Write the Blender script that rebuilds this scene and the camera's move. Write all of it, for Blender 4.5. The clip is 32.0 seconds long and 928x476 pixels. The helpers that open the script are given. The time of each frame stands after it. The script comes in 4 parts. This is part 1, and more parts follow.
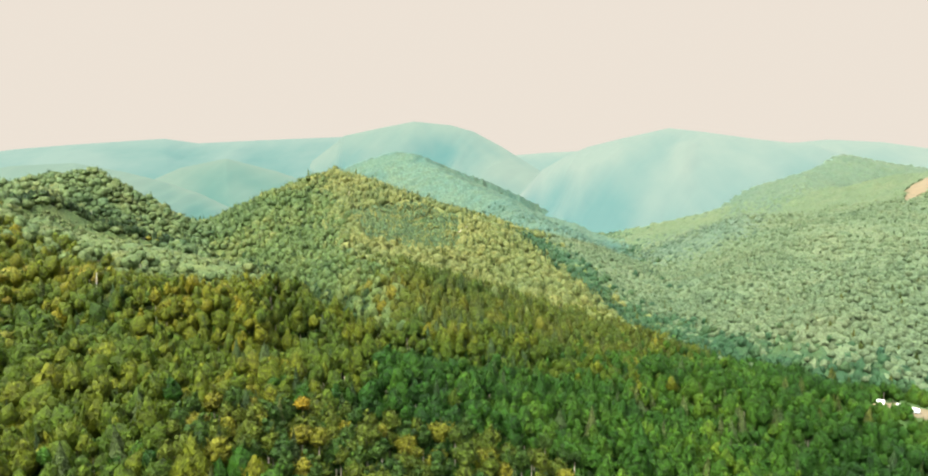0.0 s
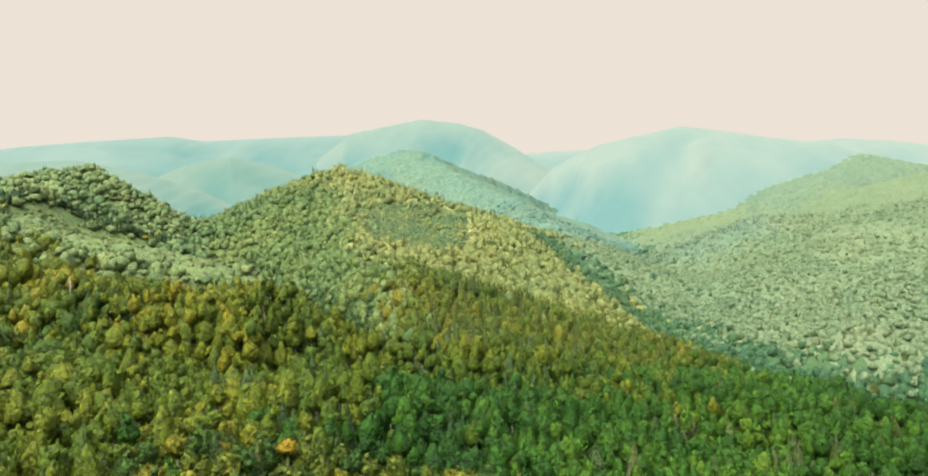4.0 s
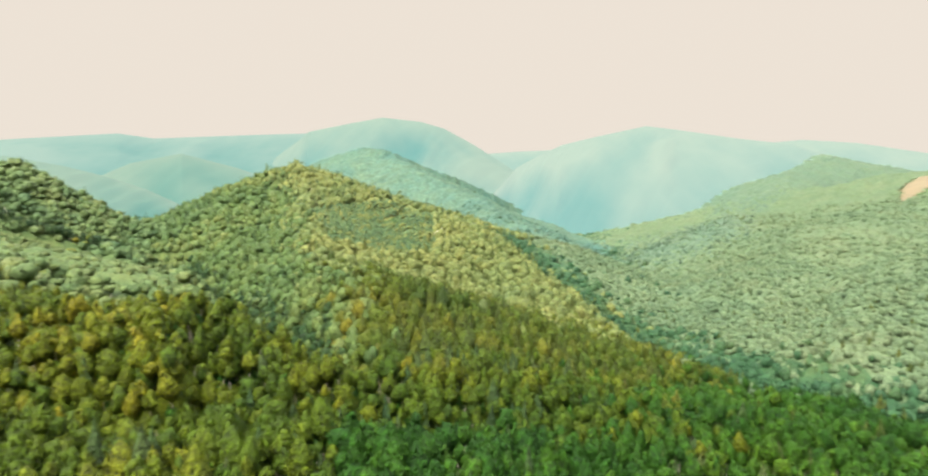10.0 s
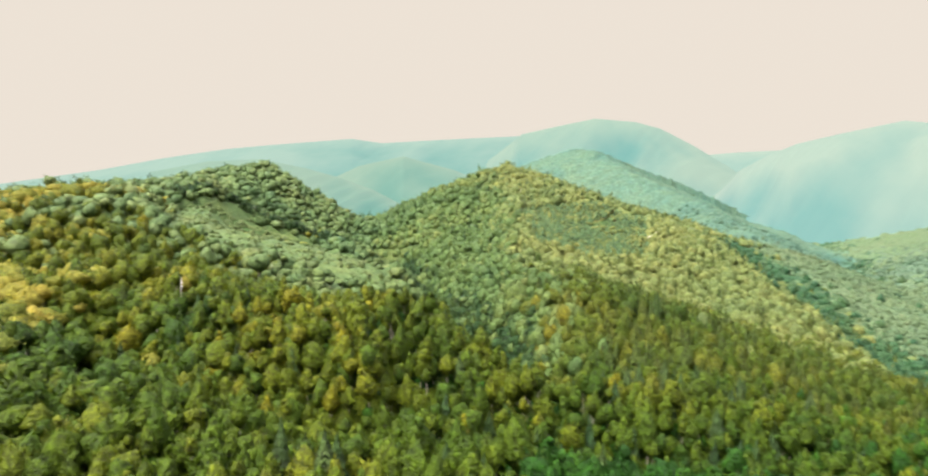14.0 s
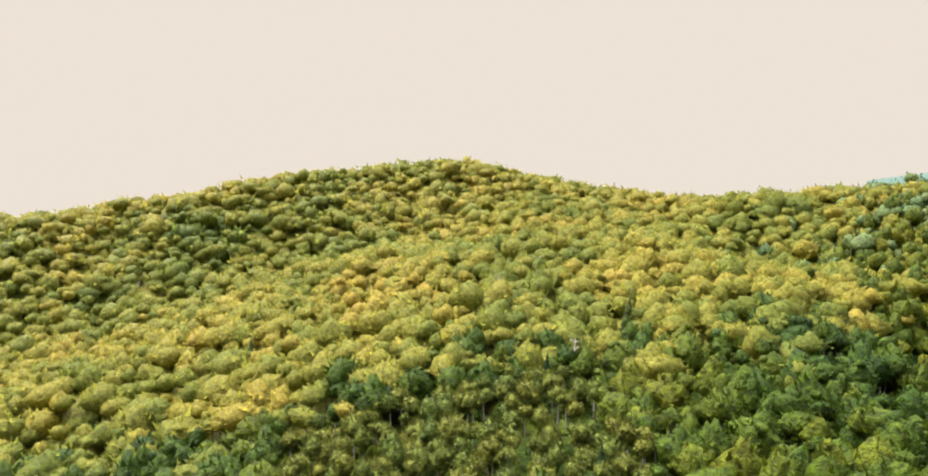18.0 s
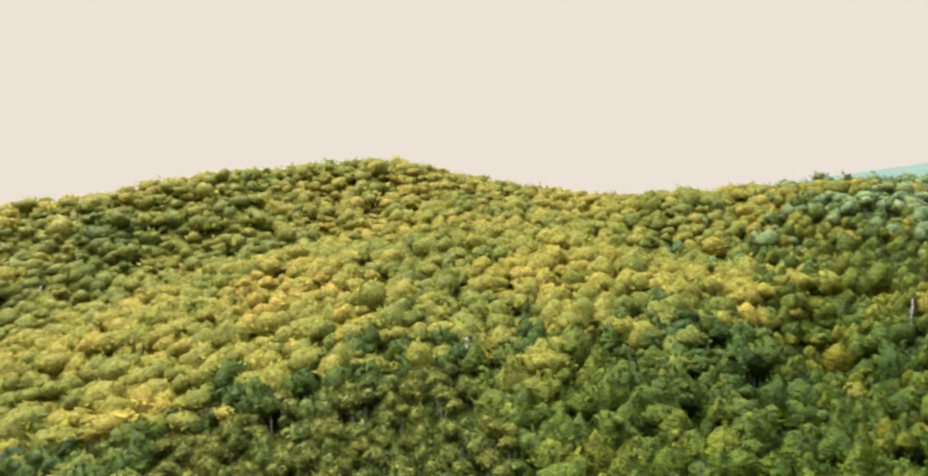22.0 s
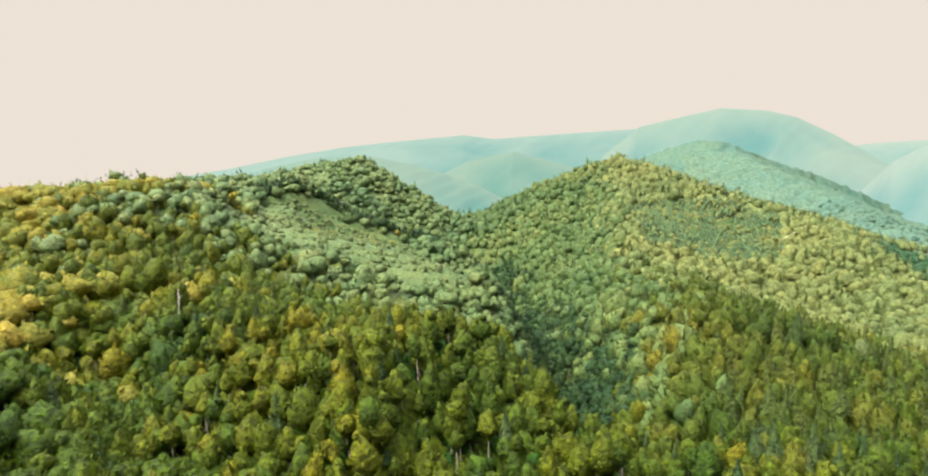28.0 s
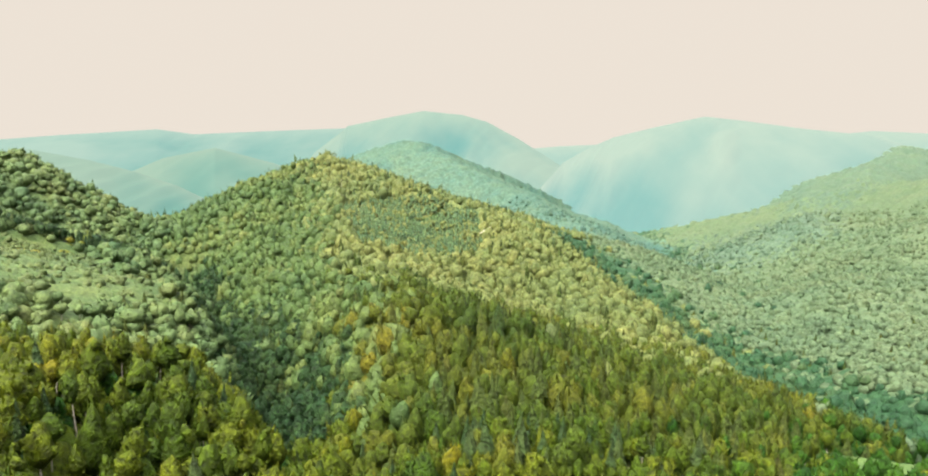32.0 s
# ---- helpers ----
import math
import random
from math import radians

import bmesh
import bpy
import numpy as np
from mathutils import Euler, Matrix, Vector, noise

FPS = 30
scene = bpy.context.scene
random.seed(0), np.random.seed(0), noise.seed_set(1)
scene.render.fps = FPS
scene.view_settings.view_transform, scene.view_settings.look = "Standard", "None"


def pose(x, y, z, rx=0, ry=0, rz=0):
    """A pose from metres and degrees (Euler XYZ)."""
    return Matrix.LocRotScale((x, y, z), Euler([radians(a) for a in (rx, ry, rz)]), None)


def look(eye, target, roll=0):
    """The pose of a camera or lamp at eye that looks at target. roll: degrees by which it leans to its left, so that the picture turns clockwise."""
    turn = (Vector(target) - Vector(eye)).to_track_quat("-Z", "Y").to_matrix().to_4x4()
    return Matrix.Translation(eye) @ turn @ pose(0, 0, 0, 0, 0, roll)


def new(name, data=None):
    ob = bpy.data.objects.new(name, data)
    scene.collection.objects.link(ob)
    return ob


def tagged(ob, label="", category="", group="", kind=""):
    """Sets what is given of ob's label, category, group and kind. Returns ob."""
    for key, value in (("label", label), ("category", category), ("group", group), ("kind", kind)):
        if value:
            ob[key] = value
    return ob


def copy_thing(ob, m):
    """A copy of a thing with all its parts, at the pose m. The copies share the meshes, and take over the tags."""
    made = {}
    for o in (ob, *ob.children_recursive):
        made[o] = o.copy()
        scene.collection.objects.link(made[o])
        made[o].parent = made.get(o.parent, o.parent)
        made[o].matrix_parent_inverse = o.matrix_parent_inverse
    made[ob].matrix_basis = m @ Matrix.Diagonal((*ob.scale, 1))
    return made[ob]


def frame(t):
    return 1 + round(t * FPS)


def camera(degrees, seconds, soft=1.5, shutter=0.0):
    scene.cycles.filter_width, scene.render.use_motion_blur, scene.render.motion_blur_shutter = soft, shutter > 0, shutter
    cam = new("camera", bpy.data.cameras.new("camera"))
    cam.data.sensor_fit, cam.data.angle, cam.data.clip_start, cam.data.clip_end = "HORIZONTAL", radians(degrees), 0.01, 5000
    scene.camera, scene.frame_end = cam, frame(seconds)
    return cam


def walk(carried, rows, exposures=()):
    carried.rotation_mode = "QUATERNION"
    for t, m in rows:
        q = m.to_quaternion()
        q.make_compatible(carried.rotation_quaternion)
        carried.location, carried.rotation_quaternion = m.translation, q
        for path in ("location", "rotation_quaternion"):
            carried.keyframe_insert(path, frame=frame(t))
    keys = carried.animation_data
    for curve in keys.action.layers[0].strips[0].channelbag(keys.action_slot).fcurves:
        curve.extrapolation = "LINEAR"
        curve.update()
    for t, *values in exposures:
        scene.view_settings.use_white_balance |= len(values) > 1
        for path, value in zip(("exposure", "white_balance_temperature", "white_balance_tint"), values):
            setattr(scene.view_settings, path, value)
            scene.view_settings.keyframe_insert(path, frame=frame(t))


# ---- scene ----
cam = camera(69.03, 32.0, soft=2.0, shutter=0.5)
# seconds, x, y, z, tilt from straight down, lean, heading
PATH = [
    (0.0, -0.00, -0.00, 125.00, 84.66, -0.17, 0.00), (0.5, -0.31, 3.16, 124.48, 84.66, -0.14, 0.13), (1.0, -0.42, 6.96, 124.46, 84.65, -0.15, 0.38),
    (1.5, -0.78, 11.76, 124.46, 84.62, -0.19, 0.59), (2.0, -1.21, 17.00, 124.27, 84.62, -0.19, 0.75), (2.5, -1.79, 22.53, 123.96, 84.60, -0.17, 0.76),
    (3.0, -2.49, 28.08, 123.68, 84.60, -0.13, 0.71), (3.5, -3.48, 34.66, 123.28, 84.60, -0.08, 0.65), (5.5, -5.54, 57.72, 121.39, 84.61, -0.00, 0.37),
    (6.0, -6.20, 63.53, 120.97, 84.60, 0.04, 0.28), (6.5, -6.89, 68.98, 120.60, 84.62, 0.06, 0.18), (7.0, -7.42, 74.23, 120.28, 84.61, 0.07, 0.11),
    (7.5, -7.94, 79.66, 119.88, 84.62, 0.12, 0.02), (8.0, -8.56, 85.25, 119.41, 84.65, 0.13, -0.07), (8.5, -9.03, 90.42, 118.98, 84.66, 0.12, -0.16),
    (9.0, -9.34, 95.39, 118.60, 84.70, 0.12, -0.26), (9.5, -9.78, 99.31, 118.55, 84.63, 0.17, -0.38), (10.0, -10.86, 102.17, 118.16, 84.66, 0.18, -2.74),
    (10.5, -11.12, 106.10, 117.29, 84.70, 0.15, -10.93), (11.0, -10.81, 109.84, 116.68, 84.71, 0.09, -14.18), (11.5, -10.90, 111.96, 116.97, 84.67, 0.15, -14.14),
    (12.0, -10.89, 113.54, 117.16, 84.67, 0.18, -12.86), (12.5, -10.65, 115.29, 116.92, 84.70, 0.24, -7.51), (13.0, -10.65, 118.02, 116.56, 84.70, 0.26, 0.09),
    (13.5, -11.13, 122.27, 115.38, 84.77, 0.26, 8.32), (15.5, -17.06, 139.41, 116.65, 84.39, 0.14, 37.38), (16.0, -16.90, 140.83, 117.56, 84.16, 0.00, 50.90),
    (16.5, -17.21, 143.97, 118.21, 84.00, 0.11, 67.04), (17.0, -16.76, 145.61, 118.02, 84.05, 0.06, 81.11), (17.5, -16.53, 148.03, 117.63, 84.09, 0.09, 81.21),
    (18.0, -16.60, 150.84, 117.32, 84.11, 0.08, 81.23), (18.5, -16.54, 153.85, 117.03, 84.13, 0.08, 81.26), (19.0, -16.47, 156.83, 116.81, 84.16, 0.07, 81.28),
    (19.5, -16.38, 159.67, 116.62, 84.17, 0.05, 81.30), (20.0, -16.19, 162.48, 116.42, 84.19, 0.07, 81.26), (20.5, -15.85, 165.28, 116.25, 84.21, 0.07, 81.20),
    (21.0, -15.60, 167.83, 116.03, 84.25, 0.07, 81.00), (21.5, -15.21, 170.39, 115.94, 84.23, 0.11, 80.38), (22.0, -14.55, 172.32, 116.07, 84.20, 0.07, 77.16),
    (22.5, -14.73, 174.81, 115.55, 84.29, 0.04, 72.08), (23.0, -13.83, 177.84, 115.12, 84.40, -0.00, 68.12), (23.5, -13.19, 180.59, 114.52, 84.54, -0.06, 64.83),
    (24.0, -12.65, 182.96, 114.10, 84.60, -0.09, 62.25), (24.5, -13.38, 185.83, 113.68, 84.64, -0.18, 59.01), (26.5, -14.01, 196.68, 112.39, 84.70, -0.24, 43.44),
    (27.0, -14.42, 198.26, 112.22, 84.67, -0.20, 37.86), (27.5, -14.80, 201.55, 112.00, 84.57, -0.27, 29.59), (28.0, -14.81, 205.24, 111.66, 84.54, -0.26, 24.85),
    (28.5, -15.00, 207.98, 111.15, 84.58, -0.20, 22.25), (29.0, -15.49, 210.26, 111.12, 84.54, -0.16, 19.17), (29.5, -15.57, 212.32, 111.30, 84.49, -0.10, 16.20),
    (30.0, -15.89, 214.93, 110.96, 84.51, -0.10, 14.10), (30.5, -16.27, 217.01, 110.93, 84.50, -0.09, 10.83), (31.0, -16.79, 219.20, 111.17, 84.37, -0.02, 3.25),
    (31.5, -16.80, 221.41, 111.07, 84.36, 0.03, 0.83), (32.0, -16.95, 225.60, 110.76, 84.39, 0.02, 0.73),
]
walk(cam, [(t, pose(x, y, z, 0, 0, h) @ pose(0, 0, 0, a, 0, 0) @ pose(0, 0, 0, 0, 0, r)) for t, x, y, z, a, r, h in PATH], exposures=((0.0, 1.0), (32.0, 1.0)))

# ---- sky and sun ----
SUN_AZ = radians(140)        # heading of the sun, anticlockwise from +y
SUN_EL = radians(55)
world = bpy.data.worlds.new("evening_sky")
scene.world = world
world.use_nodes = True
wn, wl = world.node_tree.nodes, world.node_tree.links
wn.clear()
w_out = wn.new("ShaderNodeOutputWorld")
w_bg = wn.new("ShaderNodeBackground")
w_sky = wn.new("ShaderNodeTexSky")
w_sky.sky_type = "NISHITA"
w_sky.sun_disc = False
w_sky.sun_elevation = SUN_EL
w_sky.sun_rotation = -SUN_AZ
w_sky.dust_density, w_sky.air_density, w_sky.ozone_density = 4.0, 1.2, 2.0
w_gain = wn.new("ShaderNodeVectorMath")
w_gain.operation = "SCALE"
w_gain.inputs["Scale"].default_value = 1.1
w_geo = wn.new("ShaderNodeTexCoord")
w_sep = wn.new("ShaderNodeSeparateXYZ")
w_map = wn.new("ShaderNodeMapRange")
w_map.interpolation_type = "SMOOTHSTEP"
w_map.inputs["From Min"].default_value = 0.34
w_map.inputs["From Max"].default_value = 0.85
w_mix = wn.new("ShaderNodeMix")
w_mix.data_type = "RGBA"
w_mix.inputs[6].default_value = (0.4225, 0.381, 0.334, 1)     # bright evening haze low over the hills
wl.new(w_geo.outputs["Generated"], w_sep.inputs[0])
wl.new(w_sep.outputs["Z"], w_map.inputs["Value"])
w_pale = wn.new("ShaderNodeHueSaturation")       # thin cloud pales the blue
w_pale.inputs["Saturation"].default_value = 0.22
wl.new(w_sky.outputs[0], w_pale.inputs["Color"])
wl.new(w_pale.outputs[0], w_gain.inputs[0])
wl.new(w_gain.outputs[0], w_mix.inputs[7])
wl.new(w_map.outputs[0], w_mix.inputs[0])
wl.new(w_mix.outputs[2], w_bg.inputs["Color"])
w_bg.inputs["Strength"].default_value = 1.0
wl.new(w_bg.outputs[0], w_out.inputs[0])

sun_data = bpy.data.lights.new("sun", "SUN")
sun_data.energy, sun_data.angle, sun_data.color = 1.9, radians(24.0), (1.0, 0.88, 0.69)
sun = new("sun", sun_data)
toward = Vector((-math.sin(SUN_AZ) * math.cos(SUN_EL), math.cos(SUN_AZ) * math.cos(SUN_EL), math.sin(SUN_EL)))
sun.matrix_world = look(toward * 900, (0, 0, 0))


# ---- materials ----
def material(name):
    mat = bpy.data.materials.new(name)
    mat.use_nodes = True
    nodes = mat.node_tree.nodes
    nodes.clear()
    return mat, nodes, mat.node_tree.links


def ramp(nodes, stops):
    r = nodes.new("ShaderNodeValToRGB")
    e = r.color_ramp.elements
    while len(e) < len(stops):
        e.new(0.5)
    for k, (p, c) in enumerate(stops):
        e[k].position, e[k].color = p, (*c, 1)
    return r


def noise_tex(nodes, links, scale, detail, coords):
    n = nodes.new("ShaderNodeTexNoise")
    n.inputs["Scale"].default_value, n.inputs["Detail"].default_value = scale, detail
    links.new(coords, n.inputs["Vector"])
    return n


def leaves(name, stops, by_object=False, through_light=0.22, rough=0.55, grain=1.9, patch=0.012, depth=1.2):
    """Foliage: a tint for each tree, patches over the hill and grain of the leaf clumps."""
    mat, nodes, links = material(name)
    geo = nodes.new("ShaderNodeNewGeometry")
    pos = geo.outputs["Position"]
    if by_object:
        tint = nodes.new("ShaderNodeObjectInfo").outputs["Random"]
    else:
        a = nodes.new("ShaderNodeAttribute")
        a.attribute_name = "tint"
        tint = a.outputs["Fac"]
    big = noise_tex(nodes, links, patch, 3, pos)
    small = noise_tex(nodes, links, grain, 4, pos)
    add = nodes.new("ShaderNodeMath")
    add.operation = "MULTIPLY_ADD"
    add.inputs[1].default_value = 0.55
    links.new(tint, add.inputs[0])
    half = nodes.new("ShaderNodeMapRange")
    half.inputs["From Min"].default_value, half.inputs["From Max"].default_value = 0.3, 0.7
    half.inputs["To Min"].default_value, half.inputs["To Max"].default_value = 0.0, 0.45
    links.new(big.outputs["Fac"], half.inputs["Value"])
    links.new(half.outputs[0], add.inputs[2])
    col = ramp(nodes, stops)
    links.new(add.outputs[0], col.inputs[0])
    # boughs and leaf clumps in relief: hollows darkened in the colour, raised parts lightened
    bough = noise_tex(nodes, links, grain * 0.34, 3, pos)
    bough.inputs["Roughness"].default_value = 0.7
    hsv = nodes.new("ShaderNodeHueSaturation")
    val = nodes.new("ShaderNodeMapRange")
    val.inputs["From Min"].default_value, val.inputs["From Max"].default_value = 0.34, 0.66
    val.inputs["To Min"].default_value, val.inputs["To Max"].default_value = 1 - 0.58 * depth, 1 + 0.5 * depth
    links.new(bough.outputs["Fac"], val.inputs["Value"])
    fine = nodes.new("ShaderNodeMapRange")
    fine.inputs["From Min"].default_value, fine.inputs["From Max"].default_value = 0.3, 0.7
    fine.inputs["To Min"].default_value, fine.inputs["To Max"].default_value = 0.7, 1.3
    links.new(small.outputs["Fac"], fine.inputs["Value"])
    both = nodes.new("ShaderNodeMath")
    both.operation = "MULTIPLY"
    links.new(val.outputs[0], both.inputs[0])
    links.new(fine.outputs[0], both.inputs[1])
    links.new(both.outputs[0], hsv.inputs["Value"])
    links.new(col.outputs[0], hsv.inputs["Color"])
    lumps = nodes.new("ShaderNodeMath")
    lumps.operation = "MULTIPLY_ADD"
    lumps.inputs[1].default_value = 0.25
    links.new(small.outputs["Fac"], lumps.inputs[0])
    links.new(bough.outputs["Fac"], lumps.inputs[2])
    bump = nodes.new("ShaderNodeBump")
    bump.inputs["Strength"].default_value, bump.inputs["Distance"].default_value = 0.9 * depth, 3.0 / grain
    links.new(lumps.outputs[0], bump.inputs["Height"])
    p = nodes.new("ShaderNodeBsdfPrincipled")
    p.inputs["Roughness"].default_value = rough
    p.inputs["Specular IOR Level"].default_value = 0.08
    links.new(hsv.outputs[0], p.inputs["Base Color"])
    links.new(bump.outputs[0], p.inputs["Normal"])
    tr = nodes.new("ShaderNodeBsdfTranslucent")
    links.new(hsv.outputs[0], tr.inputs["Color"])
    mix = nodes.new("ShaderNodeMixShader")
    mix.inputs[0].default_value = through_light
    links.new(p.outputs[0], mix.inputs[1])
    links.new(tr.outputs[0], mix.inputs[2])
    out = nodes.new("ShaderNodeOutputMaterial")
    links.new(mix.outputs[0], out.inputs[0])
    return mat


def surface(name, stops, scale, rough=0.8, bump_size=0.05, metal=0.0, detail=5):
    """A matt surface whose colour wanders between stops at two scales."""
    mat, nodes, links = material(name)
    pos = nodes.new("ShaderNodeNewGeometry").outputs["Position"]
    a, b = noise_tex(nodes, links, scale, detail, pos), noise_tex(nodes, links, scale * 9, 3, pos)
    m = nodes.new("ShaderNodeMath")
    m.operation = "MULTIPLY_ADD"
    m.inputs[1].default_value = 0.35
    links.new(b.outputs["Fac"], m.inputs[0])
    s = nodes.new("ShaderNodeMath")
    s.operation = "MULTIPLY"
    s.inputs[1].default_value = 0.65
    links.new(a.outputs["Fac"], s.inputs[0])
    links.new(s.outputs[0], m.inputs[2])
    col = ramp(nodes, stops)
    links.new(m.outputs[0], col.inputs[0])
    bump = nodes.new("ShaderNodeBump")
    bump.inputs["Distance"].default_value = bump_size
    links.new(b.outputs["Fac"], bump.inputs["Height"])
    p = nodes.new("ShaderNodeBsdfPrincipled")
    p.inputs["Roughness"].default_value, p.inputs["Metallic"].default_value = rough, metal
    p.inputs["Specular IOR Level"].default_value = 0.5 if rough < 0.6 else 0.08
    links.new(col.outputs[0], p.inputs["Base Color"])
    links.new(bump.outputs[0], p.inputs["Normal"])
    out = nodes.new("ShaderNodeOutputMaterial")
    links.new(p.outputs[0], out.inputs[0])
    return mat


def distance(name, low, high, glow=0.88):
    """Far wooded mountains: a plain, soft glow whose colour paints haze, deeper towards the valley mist."""
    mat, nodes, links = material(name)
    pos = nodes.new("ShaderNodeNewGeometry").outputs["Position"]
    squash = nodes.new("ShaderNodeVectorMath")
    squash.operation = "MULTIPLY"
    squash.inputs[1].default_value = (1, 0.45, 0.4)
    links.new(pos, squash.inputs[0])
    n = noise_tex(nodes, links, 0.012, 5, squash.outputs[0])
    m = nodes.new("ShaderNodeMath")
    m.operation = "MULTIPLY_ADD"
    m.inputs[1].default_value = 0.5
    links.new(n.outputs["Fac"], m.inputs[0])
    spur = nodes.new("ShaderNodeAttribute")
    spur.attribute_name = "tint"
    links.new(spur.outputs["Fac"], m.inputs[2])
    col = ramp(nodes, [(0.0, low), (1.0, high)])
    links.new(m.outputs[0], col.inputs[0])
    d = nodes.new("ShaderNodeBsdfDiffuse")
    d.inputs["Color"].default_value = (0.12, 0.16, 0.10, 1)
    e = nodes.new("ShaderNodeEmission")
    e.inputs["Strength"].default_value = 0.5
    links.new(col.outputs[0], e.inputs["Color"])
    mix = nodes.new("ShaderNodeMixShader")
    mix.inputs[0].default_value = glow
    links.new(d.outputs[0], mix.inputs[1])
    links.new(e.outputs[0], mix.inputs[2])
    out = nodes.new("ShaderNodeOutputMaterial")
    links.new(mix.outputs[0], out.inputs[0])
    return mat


GREENS = [(0.05, (0.004, 0.0175, 0.0014)), (0.35, (0.0076, 0.029, 0.0016)), (0.6, (0.0151, 0.0424, 0.0022)), (0.84, (0.0276, 0.055, 0.0026)), (1.0, (0.0426, 0.0628, 0.0026))]
SLOPE_GREENS = [(0.05, (0.008, 0.0213, 0.001)), (0.3, (0.0179, 0.0348, 0.0019)), (0.55, (0.03, 0.0462, 0.0019)), (0.8, (0.0527, 0.0598, 0.0026)), (0.98, (0.0636, 0.0649, 0.0022))]
SPUR_GREENS = [(0.05, (0.0115, 0.025, 0.001)), (0.3, (0.0258, 0.0409, 0.0016)), (0.55, (0.0433, 0.0539, 0.0017)), (0.8, (0.076, 0.0703, 0.0023)), (0.98, (0.092, 0.0764, 0.002))]
# brightened far beyond the other leaves, painting the sunward haze glow
HAZE_WEST_GREENS = [(0.05, (0.0638, 0.0868, 0.0152)), (0.35, (0.1187, 0.1288, 0.0198)), (0.65, (0.1863, 0.1619, 0.0245)), (0.95, (0.2468, 0.183, 0.0318))]
# leaves of the middle hill, lightened to stand for haze
HAZE_HILL_GREENS = [(0.05, (0.0623, 0.0866, 0.0287)), (0.4, (0.0845, 0.1053, 0.0315)), (0.7, (0.108, 0.118, 0.034)), (0.95, (0.1269, 0.1324, 0.0348))]
FOOT_GREENS = [(0.05, (0.0141, 0.0288, 0.0028)), (0.4, (0.0283, 0.0428, 0.0033)), (0.7, (0.0461, 0.0522, 0.0041)), (0.95, (0.0772, 0.0684, 0.0046))]
# haze put into the leaf colour: paler, then bluer with distance
HAZE_PALE_GREENS = [(0.05, (0.0519, 0.083, 0.0415)), (0.5, (0.067, 0.0973, 0.0457)), (0.95, (0.0836, 0.1056, 0.0501))]
HAZE_BLUE_GREENS = [(0.05, (0.0403, 0.0925, 0.0705)), (0.5, (0.0598, 0.1073, 0.0705)), (0.95, (0.0799, 0.1199, 0.0673))]
SPRUCE = [(0.05, (0.0088, 0.0242, 0.0074)), (0.5, (0.0202, 0.0352, 0.0089)), (0.95, (0.0418, 0.0499, 0.0119))]
TALL_SPRUCE = [(0.05, (0.0163, 0.0315, 0.0062)), (0.5, (0.0316, 0.0431, 0.0073)), (0.95, (0.0549, 0.0567, 0.0086))]

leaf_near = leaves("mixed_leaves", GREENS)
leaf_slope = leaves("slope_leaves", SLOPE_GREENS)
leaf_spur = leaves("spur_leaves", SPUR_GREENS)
leaf_west = leaves("haze_brightened_western_leaves", HAZE_WEST_GREENS, through_light=0.6, depth=0.8)
leaf_hill = leaves("hill_leaves", HAZE_HILL_GREENS, through_light=0.45, grain=0.8, depth=0.7)
# farther stands: painted haze, with paler or bluer leaves and flatter contrast
leaf_right = leaves("haze_paled_leaves", HAZE_PALE_GREENS, through_light=0.45, grain=0.6, depth=0.45)
# valley trees deepened towards teal, haze put into the colour
leaf_valley = leaves("haze_tinted_valley_leaves", [(0.05, (0.0074, 0.0263, 0.0111)), (0.5, (0.0142, 0.038, 0.0137)), (0.95, (0.0309, 0.0499, 0.0158))], grain=0.8, depth=0.6)
leaf_beyond = leaves("haze_paled_farther_leaves", [(0.05, (0.0317, 0.0574, 0.0342)), (0.5, (0.042, 0.0664, 0.0364)), (0.95, (0.0533, 0.0729, 0.0364))], grain=0.35, depth=0.4)
# lightened towards blue-green to stand for haze on the side ridge
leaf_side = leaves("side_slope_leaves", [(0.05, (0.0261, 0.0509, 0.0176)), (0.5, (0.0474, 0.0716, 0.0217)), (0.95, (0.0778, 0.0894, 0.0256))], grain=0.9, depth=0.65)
# darker copy of the hill's leaves, putting its shaded side into the colour
leaf_flank = leaves("shade_painted_flank_leaves", [(0.05, (0.0201, 0.04, 0.0111)), (0.5, (0.0373, 0.0592, 0.0146)), (0.95, (0.0634, 0.0744, 0.0172))], grain=0.8, depth=0.65)
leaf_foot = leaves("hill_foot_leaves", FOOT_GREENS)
# shade of the ravine and the wood edge, painted as dark leaves
leaf_glen = leaves("shade_darkened_leaves", [(0.05, (0.0068, 0.0211, 0.0064)), (0.5, (0.013, 0.0293, 0.0074)), (0.95, (0.0248, 0.0392, 0.0085))], grain=0.9)
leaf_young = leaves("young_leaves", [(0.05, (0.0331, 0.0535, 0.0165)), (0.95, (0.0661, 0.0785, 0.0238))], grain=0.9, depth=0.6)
# haze on the far ridge, painted as blue-green leaves
leaf_far = leaves("haze_blued_leaves", HAZE_BLUE_GREENS, through_light=0.5, grain=0.35, depth=0.4)
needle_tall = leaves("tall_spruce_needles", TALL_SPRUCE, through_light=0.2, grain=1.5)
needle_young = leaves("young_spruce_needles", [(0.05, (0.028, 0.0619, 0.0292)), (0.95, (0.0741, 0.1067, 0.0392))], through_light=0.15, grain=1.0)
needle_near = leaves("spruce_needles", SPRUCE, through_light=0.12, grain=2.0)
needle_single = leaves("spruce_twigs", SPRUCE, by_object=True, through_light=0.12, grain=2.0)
bark = surface("grey_bark", [(0.25, (0.09, 0.075, 0.06)), (0.75, (0.24, 0.21, 0.17))], 1.3, 0.9, 0.04)
